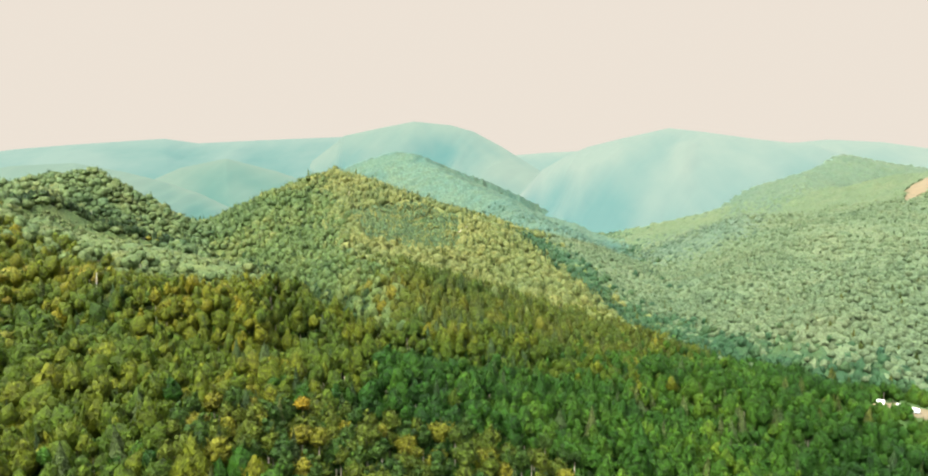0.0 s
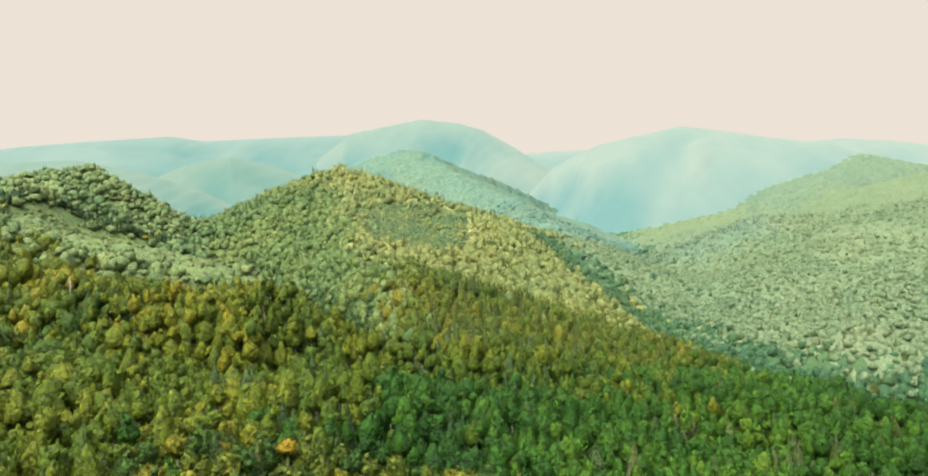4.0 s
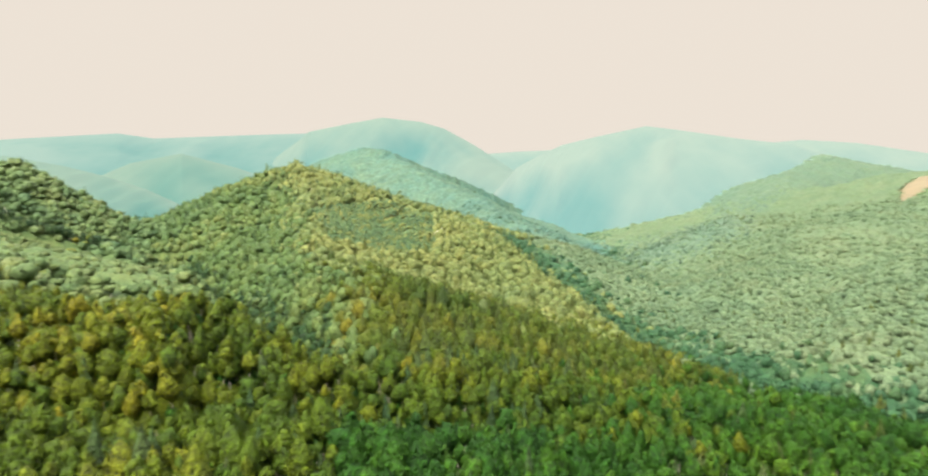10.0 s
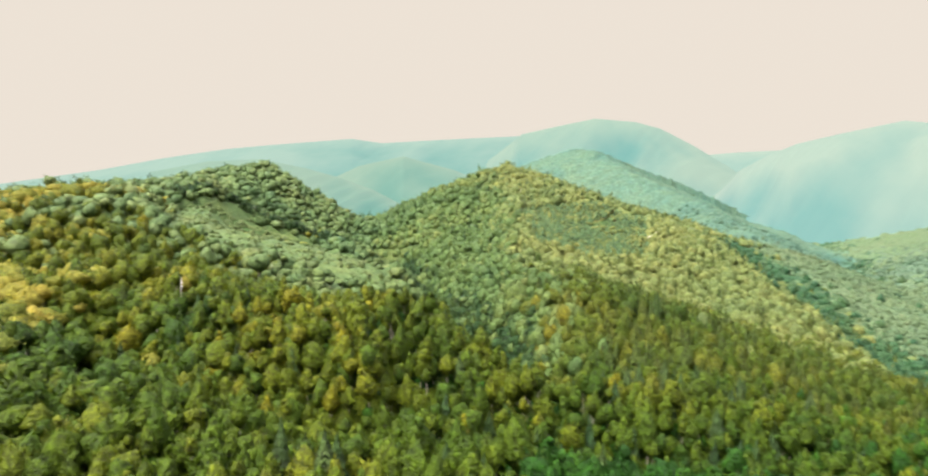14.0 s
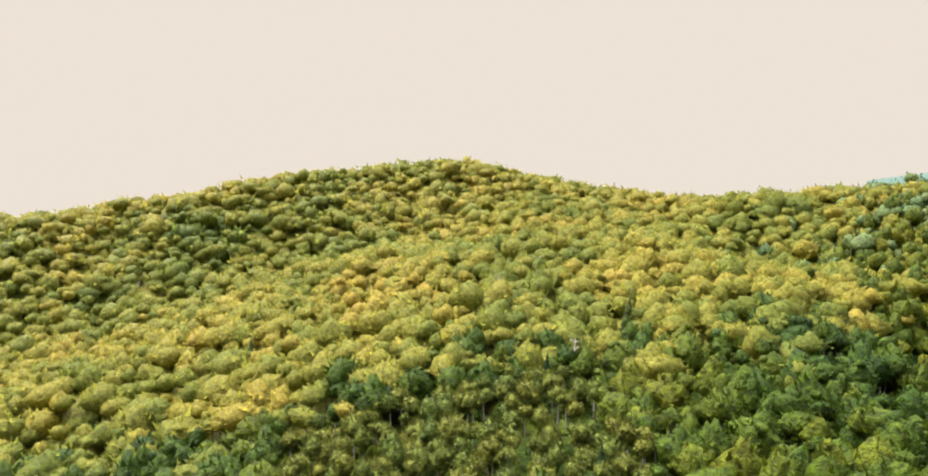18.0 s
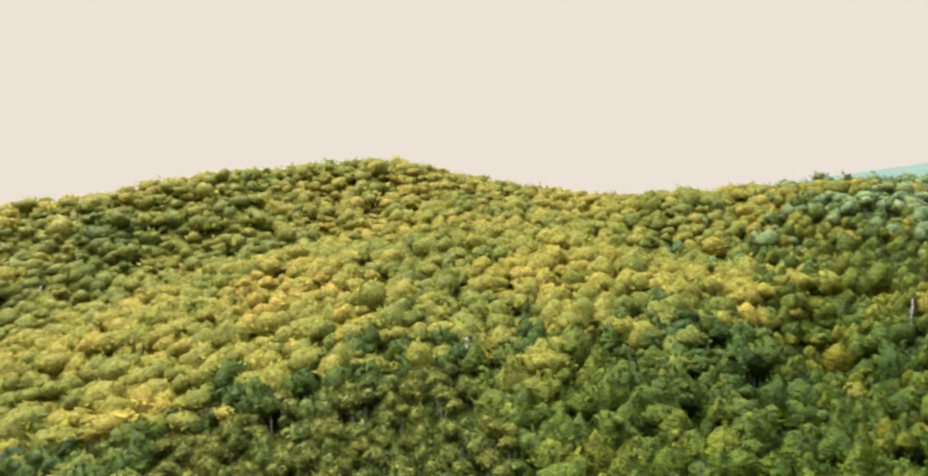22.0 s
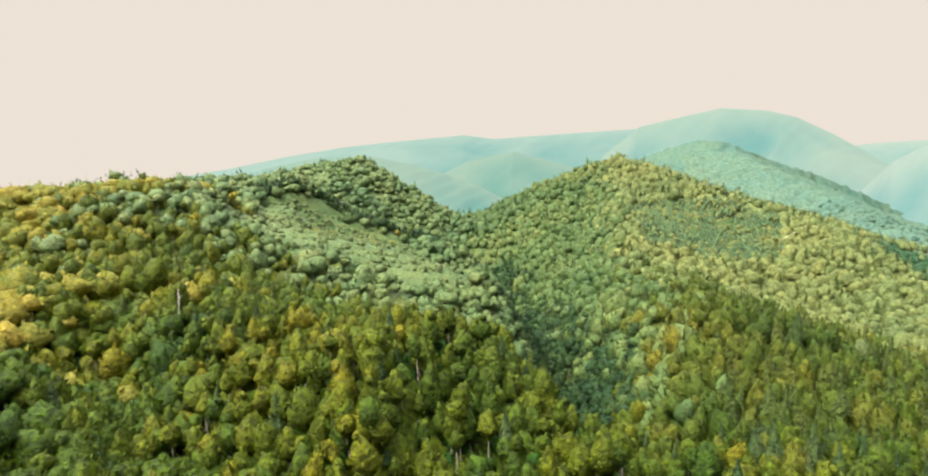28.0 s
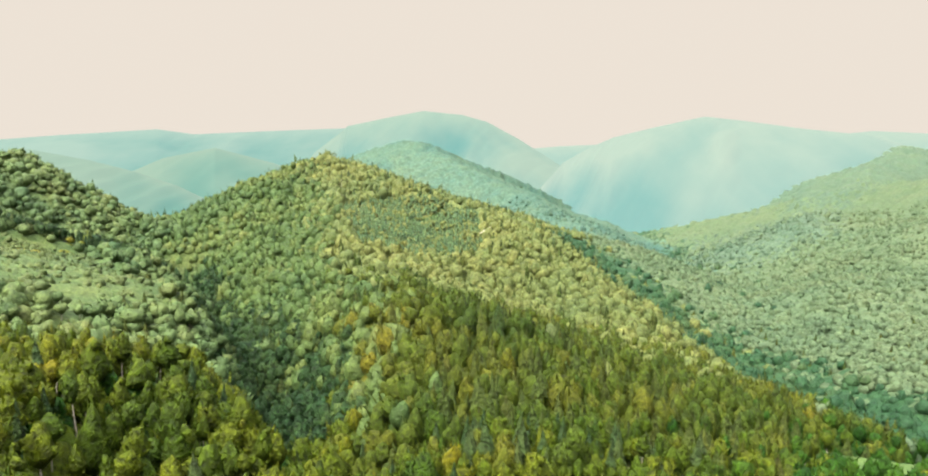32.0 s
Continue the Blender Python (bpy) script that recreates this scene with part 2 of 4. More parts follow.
dead_wood = surface("bleached_wood", [(0.25, (0.24, 0.21, 0.17)), (0.75, (0.42, 0.38, 0.32))], 0.9, 0.8, 0.03)
soil = surface("forest_floor", [(0.3, (0.012, 0.028, 0.006)), (0.55, (0.022, 0.042, 0.010)), (0.8, (0.045, 0.058, 0.016))], 0.05, 0.95, 0.3)
grass = surface("meadow_grass", [(0.3, (0.022, 0.045, 0.012)), (0.7, (0.045, 0.066, 0.018))], 0.12, 0.95, 0.1)
straw = surface("dry_meadow_grass", [(0.3, (0.055, 0.050, 0.028)), (0.55, (0.082, 0.063, 0.036)), (0.8, (0.105, 0.078, 0.046))], 0.09, 0.95, 0.1)
# haze over the far ranges, painted as teal emission that pales upwards
haze_left = distance("far_left_painted_haze", (0.09, 0.37, 0.40), (0.40, 0.57, 0.53))
haze_peak = distance("far_peak_painted_haze", (0.11, 0.39, 0.42), (0.44, 0.59, 0.51))
haze_spur = distance("near_spur_painted_haze", (0.05, 0.33, 0.33), (0.34, 0.50, 0.42))
haze_right = distance("far_right_painted_haze", (0.19, 0.46, 0.48), (0.51, 0.64, 0.57))
# pure emission in the colour of the sky, standing in for haze
haze_plain = distance("painted_sky_haze", (0.845, 0.762, 0.668), (0.845, 0.762, 0.668), 1.0)

# ---- lie of the land: crests of the canopy, x, y, height, and the fall to either side ----
CRESTS = []


def crest(stand, points, left, right):
    CRESTS.append((stand, np.array(points, float), left, right))


crest("west", [(-300, -420, 45), (-460, -180, 72), (-575, -40, 89), (-615, 90, 112), (-640, 245, 126), (-560, 350, 100), (-490, 410, 97), (-430, 550, 108)], 0.22, 0.50)
crest("ravine", [(-430, 550, 106), (-300, 625, 78), (-211, 681, 45), (-140, 740, 10)], 0.38, 0.37)
crest("west", [(-560, 310, 97), (-388, 290, 81), (-303, 326, 73), (-204, 290, 64), (-165, 262, 58), (-96, 241, 54), (-28, 280, 52), (62, 342, 13), (130, 380, 9)], 0.23, 0.25)
crest("west", [(-470, 120, 55), (-385, 197, 73), (-317, 208, 64), (-187, 190, 45), (-64, 190, 59), (-19, 207, 38)], 0.25, 0.27)
crest("spur", [(-430, 550, 101), (-305, 430, 70), (-210, 382, 69), (-146, 366, 65), (-114, 400, 63), (-62, 376, 41), (0, 410, 31)], 0.35, 0.39)
crest("hill", [(-240, 1250, 127), (-162, 965, 71), (-116, 767, 42), (-45, 580, 42), (-36, 454, 21), (0, 420, 16)], 0.36, 0.62)
crest("hill", [(-240, 1250, 137), (-31, 1120, 77), (30, 960, 44), (110, 700, -14), (145, 617, -23)], 0.31, 0.45)
crest("hill", [(-240, 1250, 126), (-420, 1260, 63)], 0.47, 0.46)
crest("ravine", [(-640, 790, 110), (-526, 850, 112), (-475, 880, 69), (-409, 924, 40), (-337, 971, 12)], 0.41, 0.29)
crest("ravine", [(-700, 1060, 123), (-575, 1060, 139), (-450, 1100, 54)], 0.40, 0.40)
crest("far", [(-212, 2125, 196), (-140, 1950, 182), (90, 1710, 62), (190, 1375, 6)], 0.38, 0.38)
crest("right", [(1150, 1580, 145), (800, 1250, 74), (560, 1050, 16), (400, 930, -15)], 0.10, 0.22)
crest("beyond", [(1500, 2350, 170), (1287, 2344, 190), (1000, 2000, 117), (760, 1650, 44), (560, 1380, 20)], 0.37, 0.36)
crest("right", [(1250, 1100, 115), (900, 900, 70), (560, 800, 32), (360, 650, -9)], 0.27, 0.26)
VALLEY = -53.0


VALE = [(120, 1120), (155, 1000), (165, 889), (197, 818), (218, 699), (247, 644), (282, 578), (313, 540), (350, 470)]     # stream of the main valley
rng = np.random.default_rng(7)
GULLIES = [
    ([(-240, 358), (-205, 349), (-165, 334), (-135, 322), (-105, 316), (-60, 325), (-20, 350)], 24.0, 21.0),
    ([(-345, 985), (-285, 900), (-250, 800), (-190, 710), (-130, 610), (-100, 530), (-82, 470), (-62, 440)], 46.0, 29.0),
    (VALE, 14.0, 40.0),
]


def to_line(xy, line):
    """Distance from a line of the plan."""
    near = np.full(len(xy), 1e9)
    for a, b in zip(np.array(line[:-1], float), np.array(line[1:], float)):
        ab = b - a
        t = np.clip(((xy - a) @ ab) / (ab @ ab), 0, 1)
        q = xy - a - t[:, None] * ab
        near = np.minimum(near, np.hypot(q[:, 0], q[:, 1]))
    return near


def canopy(xy, stands=False):
    """Height of the tree tops over the plan, and which crest rules there."""
    heights = []
    for _, c, left, right in CRESTS:
        near = np.full(len(xy), 1e9)
        top, fall = np.zeros(len(xy)), np.zeros(len(xy))
        for a, b in zip(c[:-1], c[1:]):
            ab = b[:2] - a[:2]
            length2 = ab @ ab
            t = np.clip(((xy - a[:2]) @ ab) / length2, 0, 1)
            q = xy - a[:2] - t[:, None] * ab
            d = np.hypot(q[:, 0], q[:, 1])
            k = 1 / (1 + np.exp(-np.clip((ab[0] * q[:, 1] - ab[1] * q[:, 0]) / math.sqrt(length2) / 20, -30, 30)))
            m = d < near
            near = np.where(m, d, near)
            top = np.where(m, a[2] + t * (b[2] - a[2]), top)
            fall = np.where(m, k * left + (1 - k) * right, fall)
        heights.append(top - fall * (np.sqrt(near ** 2 + 625) - 25))
    heights.append(np.full(len(xy), VALLEY))
    h = np.array(heights)
    peak = h.max(0)
    z = peak + 7 * np.log(np.exp((h - peak) / 7).sum(0))
    # gullies and swells of the slopes
    x, y = xy[:, 0], xy[:, 1]
    z = z + 1.6 * np.sin(x / 31 + 1.3 * np.sin(y / 57)) * np.sin(y / 37 + 0.8 * np.sin(x / 71))
    # broad folds of the eastern hillsides
    fold = 7 * np.sin(x / 63 + y / 120 + 1.1 * np.sin(y / 140)) + 4 * np.sin(y / 52 - x / 90 + 1.3 * np.sin(x / 110))
    z = z + fold / (1 + np.exp(-np.clip((x + 0.35 * y - 640) / 60, -30, 30)))
    for gully, deep, wide in GULLIES:
        d = to_line(xy, gully)
        z = z - deep * np.exp(-(d / wide) ** 2)
    w = np.exp(-(np.hypot(x - 275, y - 387) / 60) ** 4)
    z = z * (1 - w) - 11 * w
    return (z, (h + rng.gumbel(0, 5, h.shape)).argmax(0)) if stands else z


def inside(xy, poly):
    x, y = xy[:, 0], xy[:, 1]
    hit = np.zeros(len(xy), bool)
    for (x0, y0), (x1, y1) in zip(poly, poly[1:] + poly[:1]):
        hit ^= ((y0 > y) != (y1 > y)) & (x < (x1 - x0) * (y - y0) / (y1 - y0 + 1e-9) + x0)
    return hit


YOUNG = [(-346, 540), (-300, 547), (-242, 566), (-197, 612), (-205, 635), (-230, 690), (-300, 800), (-400, 890), (-478, 850), (-515, 772), (-440, 650)]     # young low growth
PLANTATION = [(-172, 1010), (-125, 846), (-69, 860), (-5, 965), (-8, 1090), (-82, 1140), (-151, 1110)]                              # dense young spruces
SPRUCES = [(-35, 470), (-20, 412), (40, 440), (110, 470), (95, 560), (50, 650), (-5, 650), (-35, 560)]                               # tall spruce stand
MEADOW = [(250, 404), (256, 413), (268, 408), (278, 394), (288, 376), (284, 362), (272, 370), (261, 390)]                                       # mown clearing
GLADE = [(150, 535), (205, 528), (240, 535), (238, 548), (195, 556), (155, 552)]                                                     # strip of green grass
FIELD = [(840, 1300), (925, 1405), (1020, 1475), (1120, 1510), (1120, 1470), (1040, 1420), (950, 1350)]                              # bare hilltop field


def ground_height(xy):
    x, y = xy[:, 0], xy[:, 1]
    z = canopy(xy) - 17.0
    w = np.exp(-(np.hypot(x - 275, y - 387) / 48) ** 4)
    z = z * (1 - w) - 17 * w
    z = z + 10 * np.exp(-(((x - 195) / 55) ** 4 + ((y - 542) / 22) ** 4))
    u, v = (x - 985) * 0.77 + (y - 1405) * 0.64, (y - 1405) * 0.77 - (x - 985) * 0.64
    return z + 16 * np.exp(-((u / 170) ** 4 + (v / 60) ** 4))


def sheet(name, label, poly, step, mat):
    """A thin turf over the ground within the outline."""
    p = np.array(poly, float)
    x, y = np.meshgrid(np.arange(p[:, 0].min(), p[:, 0].max(), step), np.arange(p[:, 1].min(), p[:, 1].max(), step))
    c = np.stack([x.ravel(), y.ravel()], 1)
    c = c[inside(c, poly)]
    q = (c[:, None] + np.array([(-1, -1), (1, -1), (1, 1), (-1, 1)]) * step * 0.5).reshape(-1, 2)
    keys, back = np.unique(np.round(q, 3), axis=0, return_inverse=True)
    z = ground_height(keys) + 0.35 + 0.12 * np.sin(keys[:, 0] * 1.7) * np.sin(keys[:, 1] * 2.1)
    me = bpy.data.meshes.new(name)
    me.from_pydata(np.column_stack([keys, z]).tolist(), [], back.reshape(-1, 4).tolist())
    me.materials.append(mat)
    return tagged(new(name, me), label, "meadow", kind="structure")


# ---- ground: one sheet to the horizon ----
xs = np.concatenate([np.linspace(-4900, -1300, 13)[:-1], np.arange(-1300, 2001, 20), np.linspace(2000, 4900, 11)[1:]])
ys = np.concatenate([np.linspace(-4900, -700, 13)[:-1], np.arange(-700, 2401, 20), np.linspace(2400, 4900, 11)[1:]])
gx, gy = np.meshgrid(xs, ys)
flat = np.stack([gx.ravel(), gy.ravel()], 1)
gz = ground_height(flat)
nx, ny = len(xs), len(ys)
i = (np.arange(ny - 1)[:, None] * nx + np.arange(nx - 1)[None]).ravel()
ground_mesh = bpy.data.meshes.new("ground")
ground_mesh.from_pydata(np.column_stack([flat, gz]).tolist(), [], np.stack([i, i + 1, i + nx + 1, i + nx], 1).tolist())
ground_mesh.polygons.foreach_set("use_smooth", np.ones(len(i), bool))
ground_mesh.materials.append(soil)
tagged(new("ground", ground_mesh), "dark leaf-littered forest floor of rolling wooded hills", "ground", kind="structure")
sheet("meadow", "tan mown hay meadow in a valley clearing", MEADOW, 3.0, straw)
sheet("glade", "strip of green grass before a row of trees", GLADE, 3.0, grass)
sheet("field", "bare tan field on the crest of the hill", FIELD, 12.0, straw)


# ---- tree shapes, as vertex and triangle arrays of unit size ----


def tufts(count, size, base):
    """Leaf sprays standing out of a crown."""
    d = rng.normal(size=(count, 3))
    d[:, 2] = np.abs(d[:, 2]) - 0.25
    d /= np.linalg.norm(d, axis=1)[:, None]
    near = (d @ (base / np.linalg.norm(base, axis=1)[:, None]).T).argmax(1)
    at = d * (np.linalg.norm(base, axis=1)[near] * rng.uniform(0.9, 1.08, count))[:, None]
    v, f = [], []
    for p, n in zip(at, d):
        u = np.cross(n, rng.normal(size=3))
        u /= np.linalg.norm(u)
        w = np.cross(n, u)
        s = size * rng.uniform(0.6, 1.3)
        lift = rng.uniform(0.4, 1.1)
        tip = p + n * s * lift + w * s * rng.uniform(-0.6, 1.0) + (0, 0, 0.45 * s)
        k = len(v)
        v += [p - u * s * 0.4 - n * 0.04, p + u * s * 0.4 - n * 0.04, tip]
        f.append((k, k + 1, k + 2))
    return np.array(v), np.array(f)


def cone_tree(tiers, spikes, droop):
    """A spruce of height 1 and widest radius 1, in tiers of drooping branches."""
    v, f = [], []
    for r in range(tiers):
        t = r / tiers
        z0, rad = 0.22 + 0.74 * t, (1 - t) ** 0.85 * (0.9 + 0.2 * rng.random())
        k = len(v)
        v.append((0, 0, z0 + 0.30 * (1 - 0.55 * t)))
        turn = rng.random() * 6.3
        for s in range(spikes * 2):
            a = turn + math.pi * s / spikes
            q = rad * ((0.9 + 0.25 * rng.random()) if s % 2 == 0 else 0.74)
            v.append((math.cos(a) * q, math.sin(a) * q, z0 - droop * q * (1 if s % 2 == 0 else 0.3)))
        m = spikes * 2
        f += [(k, k + 1 + s, k + 1 + (s + 1) % m) for s in range(m)]
    v, f = np.array(v, float), np.array(f)
    return v, f


def stem(sides, radius, z0, z1):
    a = np.arange(sides) * 2 * math.pi / sides
    lo = np.stack([np.cos(a) * radius, np.sin(a) * radius, np.full(sides, z0)], 1)
    hi = np.stack([np.cos(a) * radius * 0.6, np.sin(a) * radius * 0.6, np.full(sides, z1)], 1)
    k = np.arange(sides)
    n = (k + 1) % sides
    return np.concatenate([lo, hi]), np.concatenate([np.stack([k, n, n + sides], 1), np.stack([k, n + sides, k + sides], 1)])


def joined(*pieces):
    """(vertices, triangles, smooth, material) of several (v, f, smooth, material)."""
    vs, fs, sm, mt, k = [], [], [], [], 0
    for v, f, s, m in pieces:
        vs.append(v)
        fs.append(f + k)
        sm.append(np.full(len(f), s))
        mt.append(np.full(len(f), m))
        k += len(v)
    return np.concatenate(vs), np.concatenate(fs), np.concatenate(sm), np.concatenate(mt)


def clump():
    """A lumpy tuft of foliage of radius 1 on 12 corners."""
    g = (1 + 5 ** 0.5) / 2
    v = np.array([(-1, g, 0), (1, g, 0), (-1, -g, 0), (1, -g, 0), (0, -1, g), (0, 1, g), (0, -1, -g), (0, 1, -g), (g, 0, -1), (g, 0, 1), (-g, 0, -1), (-g, 0, 1)], float)
    f = np.array([(0, 11, 5), (0, 5, 1), (0, 1, 7), (0, 7, 10), (0, 10, 11), (1, 5, 9), (5, 11, 4), (11, 10, 2), (10, 7, 6), (7, 1, 8), (3, 9, 4), (3, 4, 2), (3, 2, 6), (3, 6, 8), (3, 8, 9),
                  (4, 9, 5), (2, 4, 11), (6, 2, 10), (8, 6, 7), (9, 8, 1)])
    return v / np.linalg.norm(v[0]) * rng.uniform(0.72, 1.25, (12, 1)), f


def ball():
    """A sphere of 42 corners and 80 triangles."""
    bm = bmesh.new()
    bmesh.ops.create_icosphere(bm, subdivisions=2, radius=1)
    v, f = np.array([q.co[:] for q in bm.verts]), np.array([[q.index for q in t.verts] for t in bm.faces])
    bm.free()
    return v, f


BALL = ball()


def dome(lobes, point, fine=True):
    """A leafy crown of radius about 1: one uneven mass with boughs that bulge out of it, drawn in below and, by point, towards the tip."""
    v, f = BALL if fine else clump()
    n = v / np.linalg.norm(v, axis=1)[:, None]
    boughs = rng.normal(size=(lobes, 3))
    boughs[:, 2] = np.abs(boughs[:, 2]) * 0.9 - 0.2
    boughs /= np.linalg.norm(boughs, axis=1)[:, None]
    near = np.arccos(np.clip(n @ boughs.T, -1, 1)).min(1)
    r = 0.70 + 0.36 * np.exp(-(near / 0.42) ** 2) + rng.normal(0, 0.08 if fine else 0.15, len(v))
    v = n * r[:, None]
    up = np.clip(v[:, 2], 0, 1.2)
    slim = 1 - point * up * 0.75
    slim = np.where(v[:, 2] < -0.2, slim * (1 + 0.55 * (v[:, 2] + 0.2)), slim)
    v = v * np.stack([slim, slim, 1 + point * 0.45 * (up > 0)], 1)
    return v + (*rng.normal(0, 0.05, 2), 0), f


def conifer(tiers, spikes, trunk):
    v, f = cone_tree(tiers, spikes, 0.12)
    pieces = [(v, f, False, 0)]
    if trunk:
        pieces.append((*stem(4, 0.06, -0.1, 0.6), True, 1))
    return joined(*pieces)


def broadleaf(lobes, point, knots, sprays, size, trunk, fine=True):
    """A broadleaf tree: the crown's mass, knots of foliage on it, leaf sprays round its outline, and a stem."""
    v, f = dome(lobes, point, fine)
    pieces, outer = [(v, f, True, 0)], [v[v[:, 2] > -0.3]]
    for _ in range(knots):
        q = v[rng.integers(len(v))] * 0.9
        w, g = clump()
        w = w * rng.uniform(0.2, 0.34) * (1, 1, 0.9) + q
        pieces.append((w, g, True, 0))
        outer.append(w)
    if sprays:
        pieces.append((*tufts(sprays, size, np.concatenate(outer)), False, 0))
    if trunk:
        pieces.append((*stem(4, 0.07, -3.2, 0.1), True, 1))
    return joined(*pieces)


NEAR_BROAD = [broadleaf(int(rng.integers(7, 12)), p, 3, 84, 0.2, True) for p in (0.0, 0.1, 0.2, 0.3, 0.4, 0.55, 0.7, 0.85, 0.15, 0.05)]
MID_BROAD = [broadleaf(int(rng.integers(6, 10)), p, 0, 34, 0.24, True) for p in (0.0, 0.1, 0.2, 0.3, 0.45, 0.6, 0.8, 0.1, 0.05)]
HALF_BROAD = [broadleaf(5, p, 0, 16, 0.26, False, False) for p in (0.0, 0.1, 0.2, 0.35, 0.5, 0.7, 0.1, 0.05)]
FAR_BROAD = [broadleaf(5, p, 0, 6, 0.32, False, False) for p in (0.0, 0.0, 0.1, 0.2, 0.3, 0.45, 0.1, 0.05)]
NEAR_CONE = [conifer(9, 7, True) for _ in range(5)]
MID_CONE = [conifer(6, 6, True) for _ in range(5)]
FAR_CONE = [conifer(3, 4, False) for _ in range(4)]


def mesh_from(name, v, f, smooth, mats, mat_index, tint=None):
    me = bpy.data.meshes.new(name)
    me.vertices.add(len(v))
    me.vertices.foreach_set("co", v.astype(np.float32).ravel())
    me.loops.add(3 * len(f))
    me.loops.foreach_set("vertex_index", f.astype(np.int32).ravel())
    me.polygons.add(len(f))
    me.polygons.foreach_set("loop_start", np.arange(0, 3 * len(f), 3, dtype=np.int32))
    for m in mats:
        me.materials.append(m)
    me.polygons.foreach_set("material_index", mat_index.astype(np.int32))
    me.polygons.foreach_set("use_smooth", smooth.astype(bool))
    if tint is not None:
        me.attributes.new("tint", "FLOAT", "POINT").data.foreach_set("value", tint.astype(np.float32))
    me.update(calc_edges=True)
    return me


def stand(name, label, shapes, xyz, wide, tall, tint, mats):
    """Very many trees joined into one wood. xyz: the crown's origin; wide, tall: scale across and up."""
    if not len(xyz):
        return None
    V, F, S, M, T, k = [], [], [], [], [], 0
    kind = rng.integers(0, len(shapes), len(xyz))
    turn = rng.uniform(0, 2 * math.pi, len(xyz))
    lean = rng.normal(0, 0.05, (len(xyz), 2))
    mottle = [rng.normal(0, 0.06, (1, len(q[0]))) for q in shapes]        # sprays of one crown differ a little
    for s, (v, f, sm, mt) in enumerate(shapes):
        w = np.nonzero(kind == s)[0]
        if not len(w):
            continue
        c, n = np.cos(turn[w])[:, None], np.sin(turn[w])[:, None]
        x = (v[:, 0] * c - v[:, 1] * n) * wide[w][:, None] + lean[w, :1] * v[:, 2] * tall[w][:, None]
        y = (v[:, 0] * n + v[:, 1] * c) * wide[w][:, None] + lean[w, 1:] * v[:, 2] * tall[w][:, None]
        z = v[:, 2][None] * tall[w][:, None]
        V.append((np.stack([x, y, z], 2) + xyz[w][:, None]).reshape(-1, 3))
        F.append((f[None] + (k + np.arange(len(w)) * len(v))[:, None, None]).reshape(-1, 3))
        S.append(np.tile(sm, len(w)))
        M.append(np.tile(mt, len(w)))
        T.append((tint[w][:, None] + mottle[s]).ravel())
        k += len(w) * len(v)
    me = mesh_from(name, np.concatenate(V), np.concatenate(F), np.concatenate(S), mats, np.concatenate(M), np.concatenate(T))
    return tagged(new(name, me), label, "forest", kind="stuff")


# ---- where the trees stand ----
def scatter(step, lo, hi):
    x, y = np.meshgrid(np.arange(lo[0], hi[0], step), np.arange(lo[1], hi[1], step))
    y = y + (np.arange(x.shape[1]) % 2) * step * 0.5
    xy = np.stack([x.ravel(), y.ravel()], 1)
    return xy + rng.uniform(-0.5, 0.5, xy.shape) * step


def from_glen(xy):
    """Distance from the line over which the valley opens."""
    t = np.clip(xy[:, 1] / 225, 0, 1)
    return np.hypot(xy[:, 0] + 14, xy[:, 1] - 225 * t)


def sector(xy, lo, hi):
    a = np.degrees(np.arctan2(-(xy[:, 0] + 14), xy[:, 1] - 60))
    return (a > lo) & (a < hi)


STANDS = [c[0] for c in CRESTS] + ["valley"]


def cells(xy, size):
    """Nearest crown middle of an uneven scatter, and how far off it is."""
    k = np.floor(xy / size)
    near, mid = np.full(len(xy), 1e9), np.zeros_like(xy)
    for i in (-1, 0, 1):
        for j in (-1, 0, 1):
            q = k + (i, j)
            u = np.modf(np.abs(np.sin(q @ (127.1, 311.7)) * 43758.5))[0]
            w = np.modf(np.abs(np.sin(q @ (269.5, 183.3)) * 24634.6))[0]
            c = (q + np.stack([u, w], 1) * 0.8 + 0.1) * size
            d = np.hypot(*(xy - c).T)
            m = d < near
            near, mid = np.where(m, d, near), np.where(m[:, None], c, mid)
    return near, mid


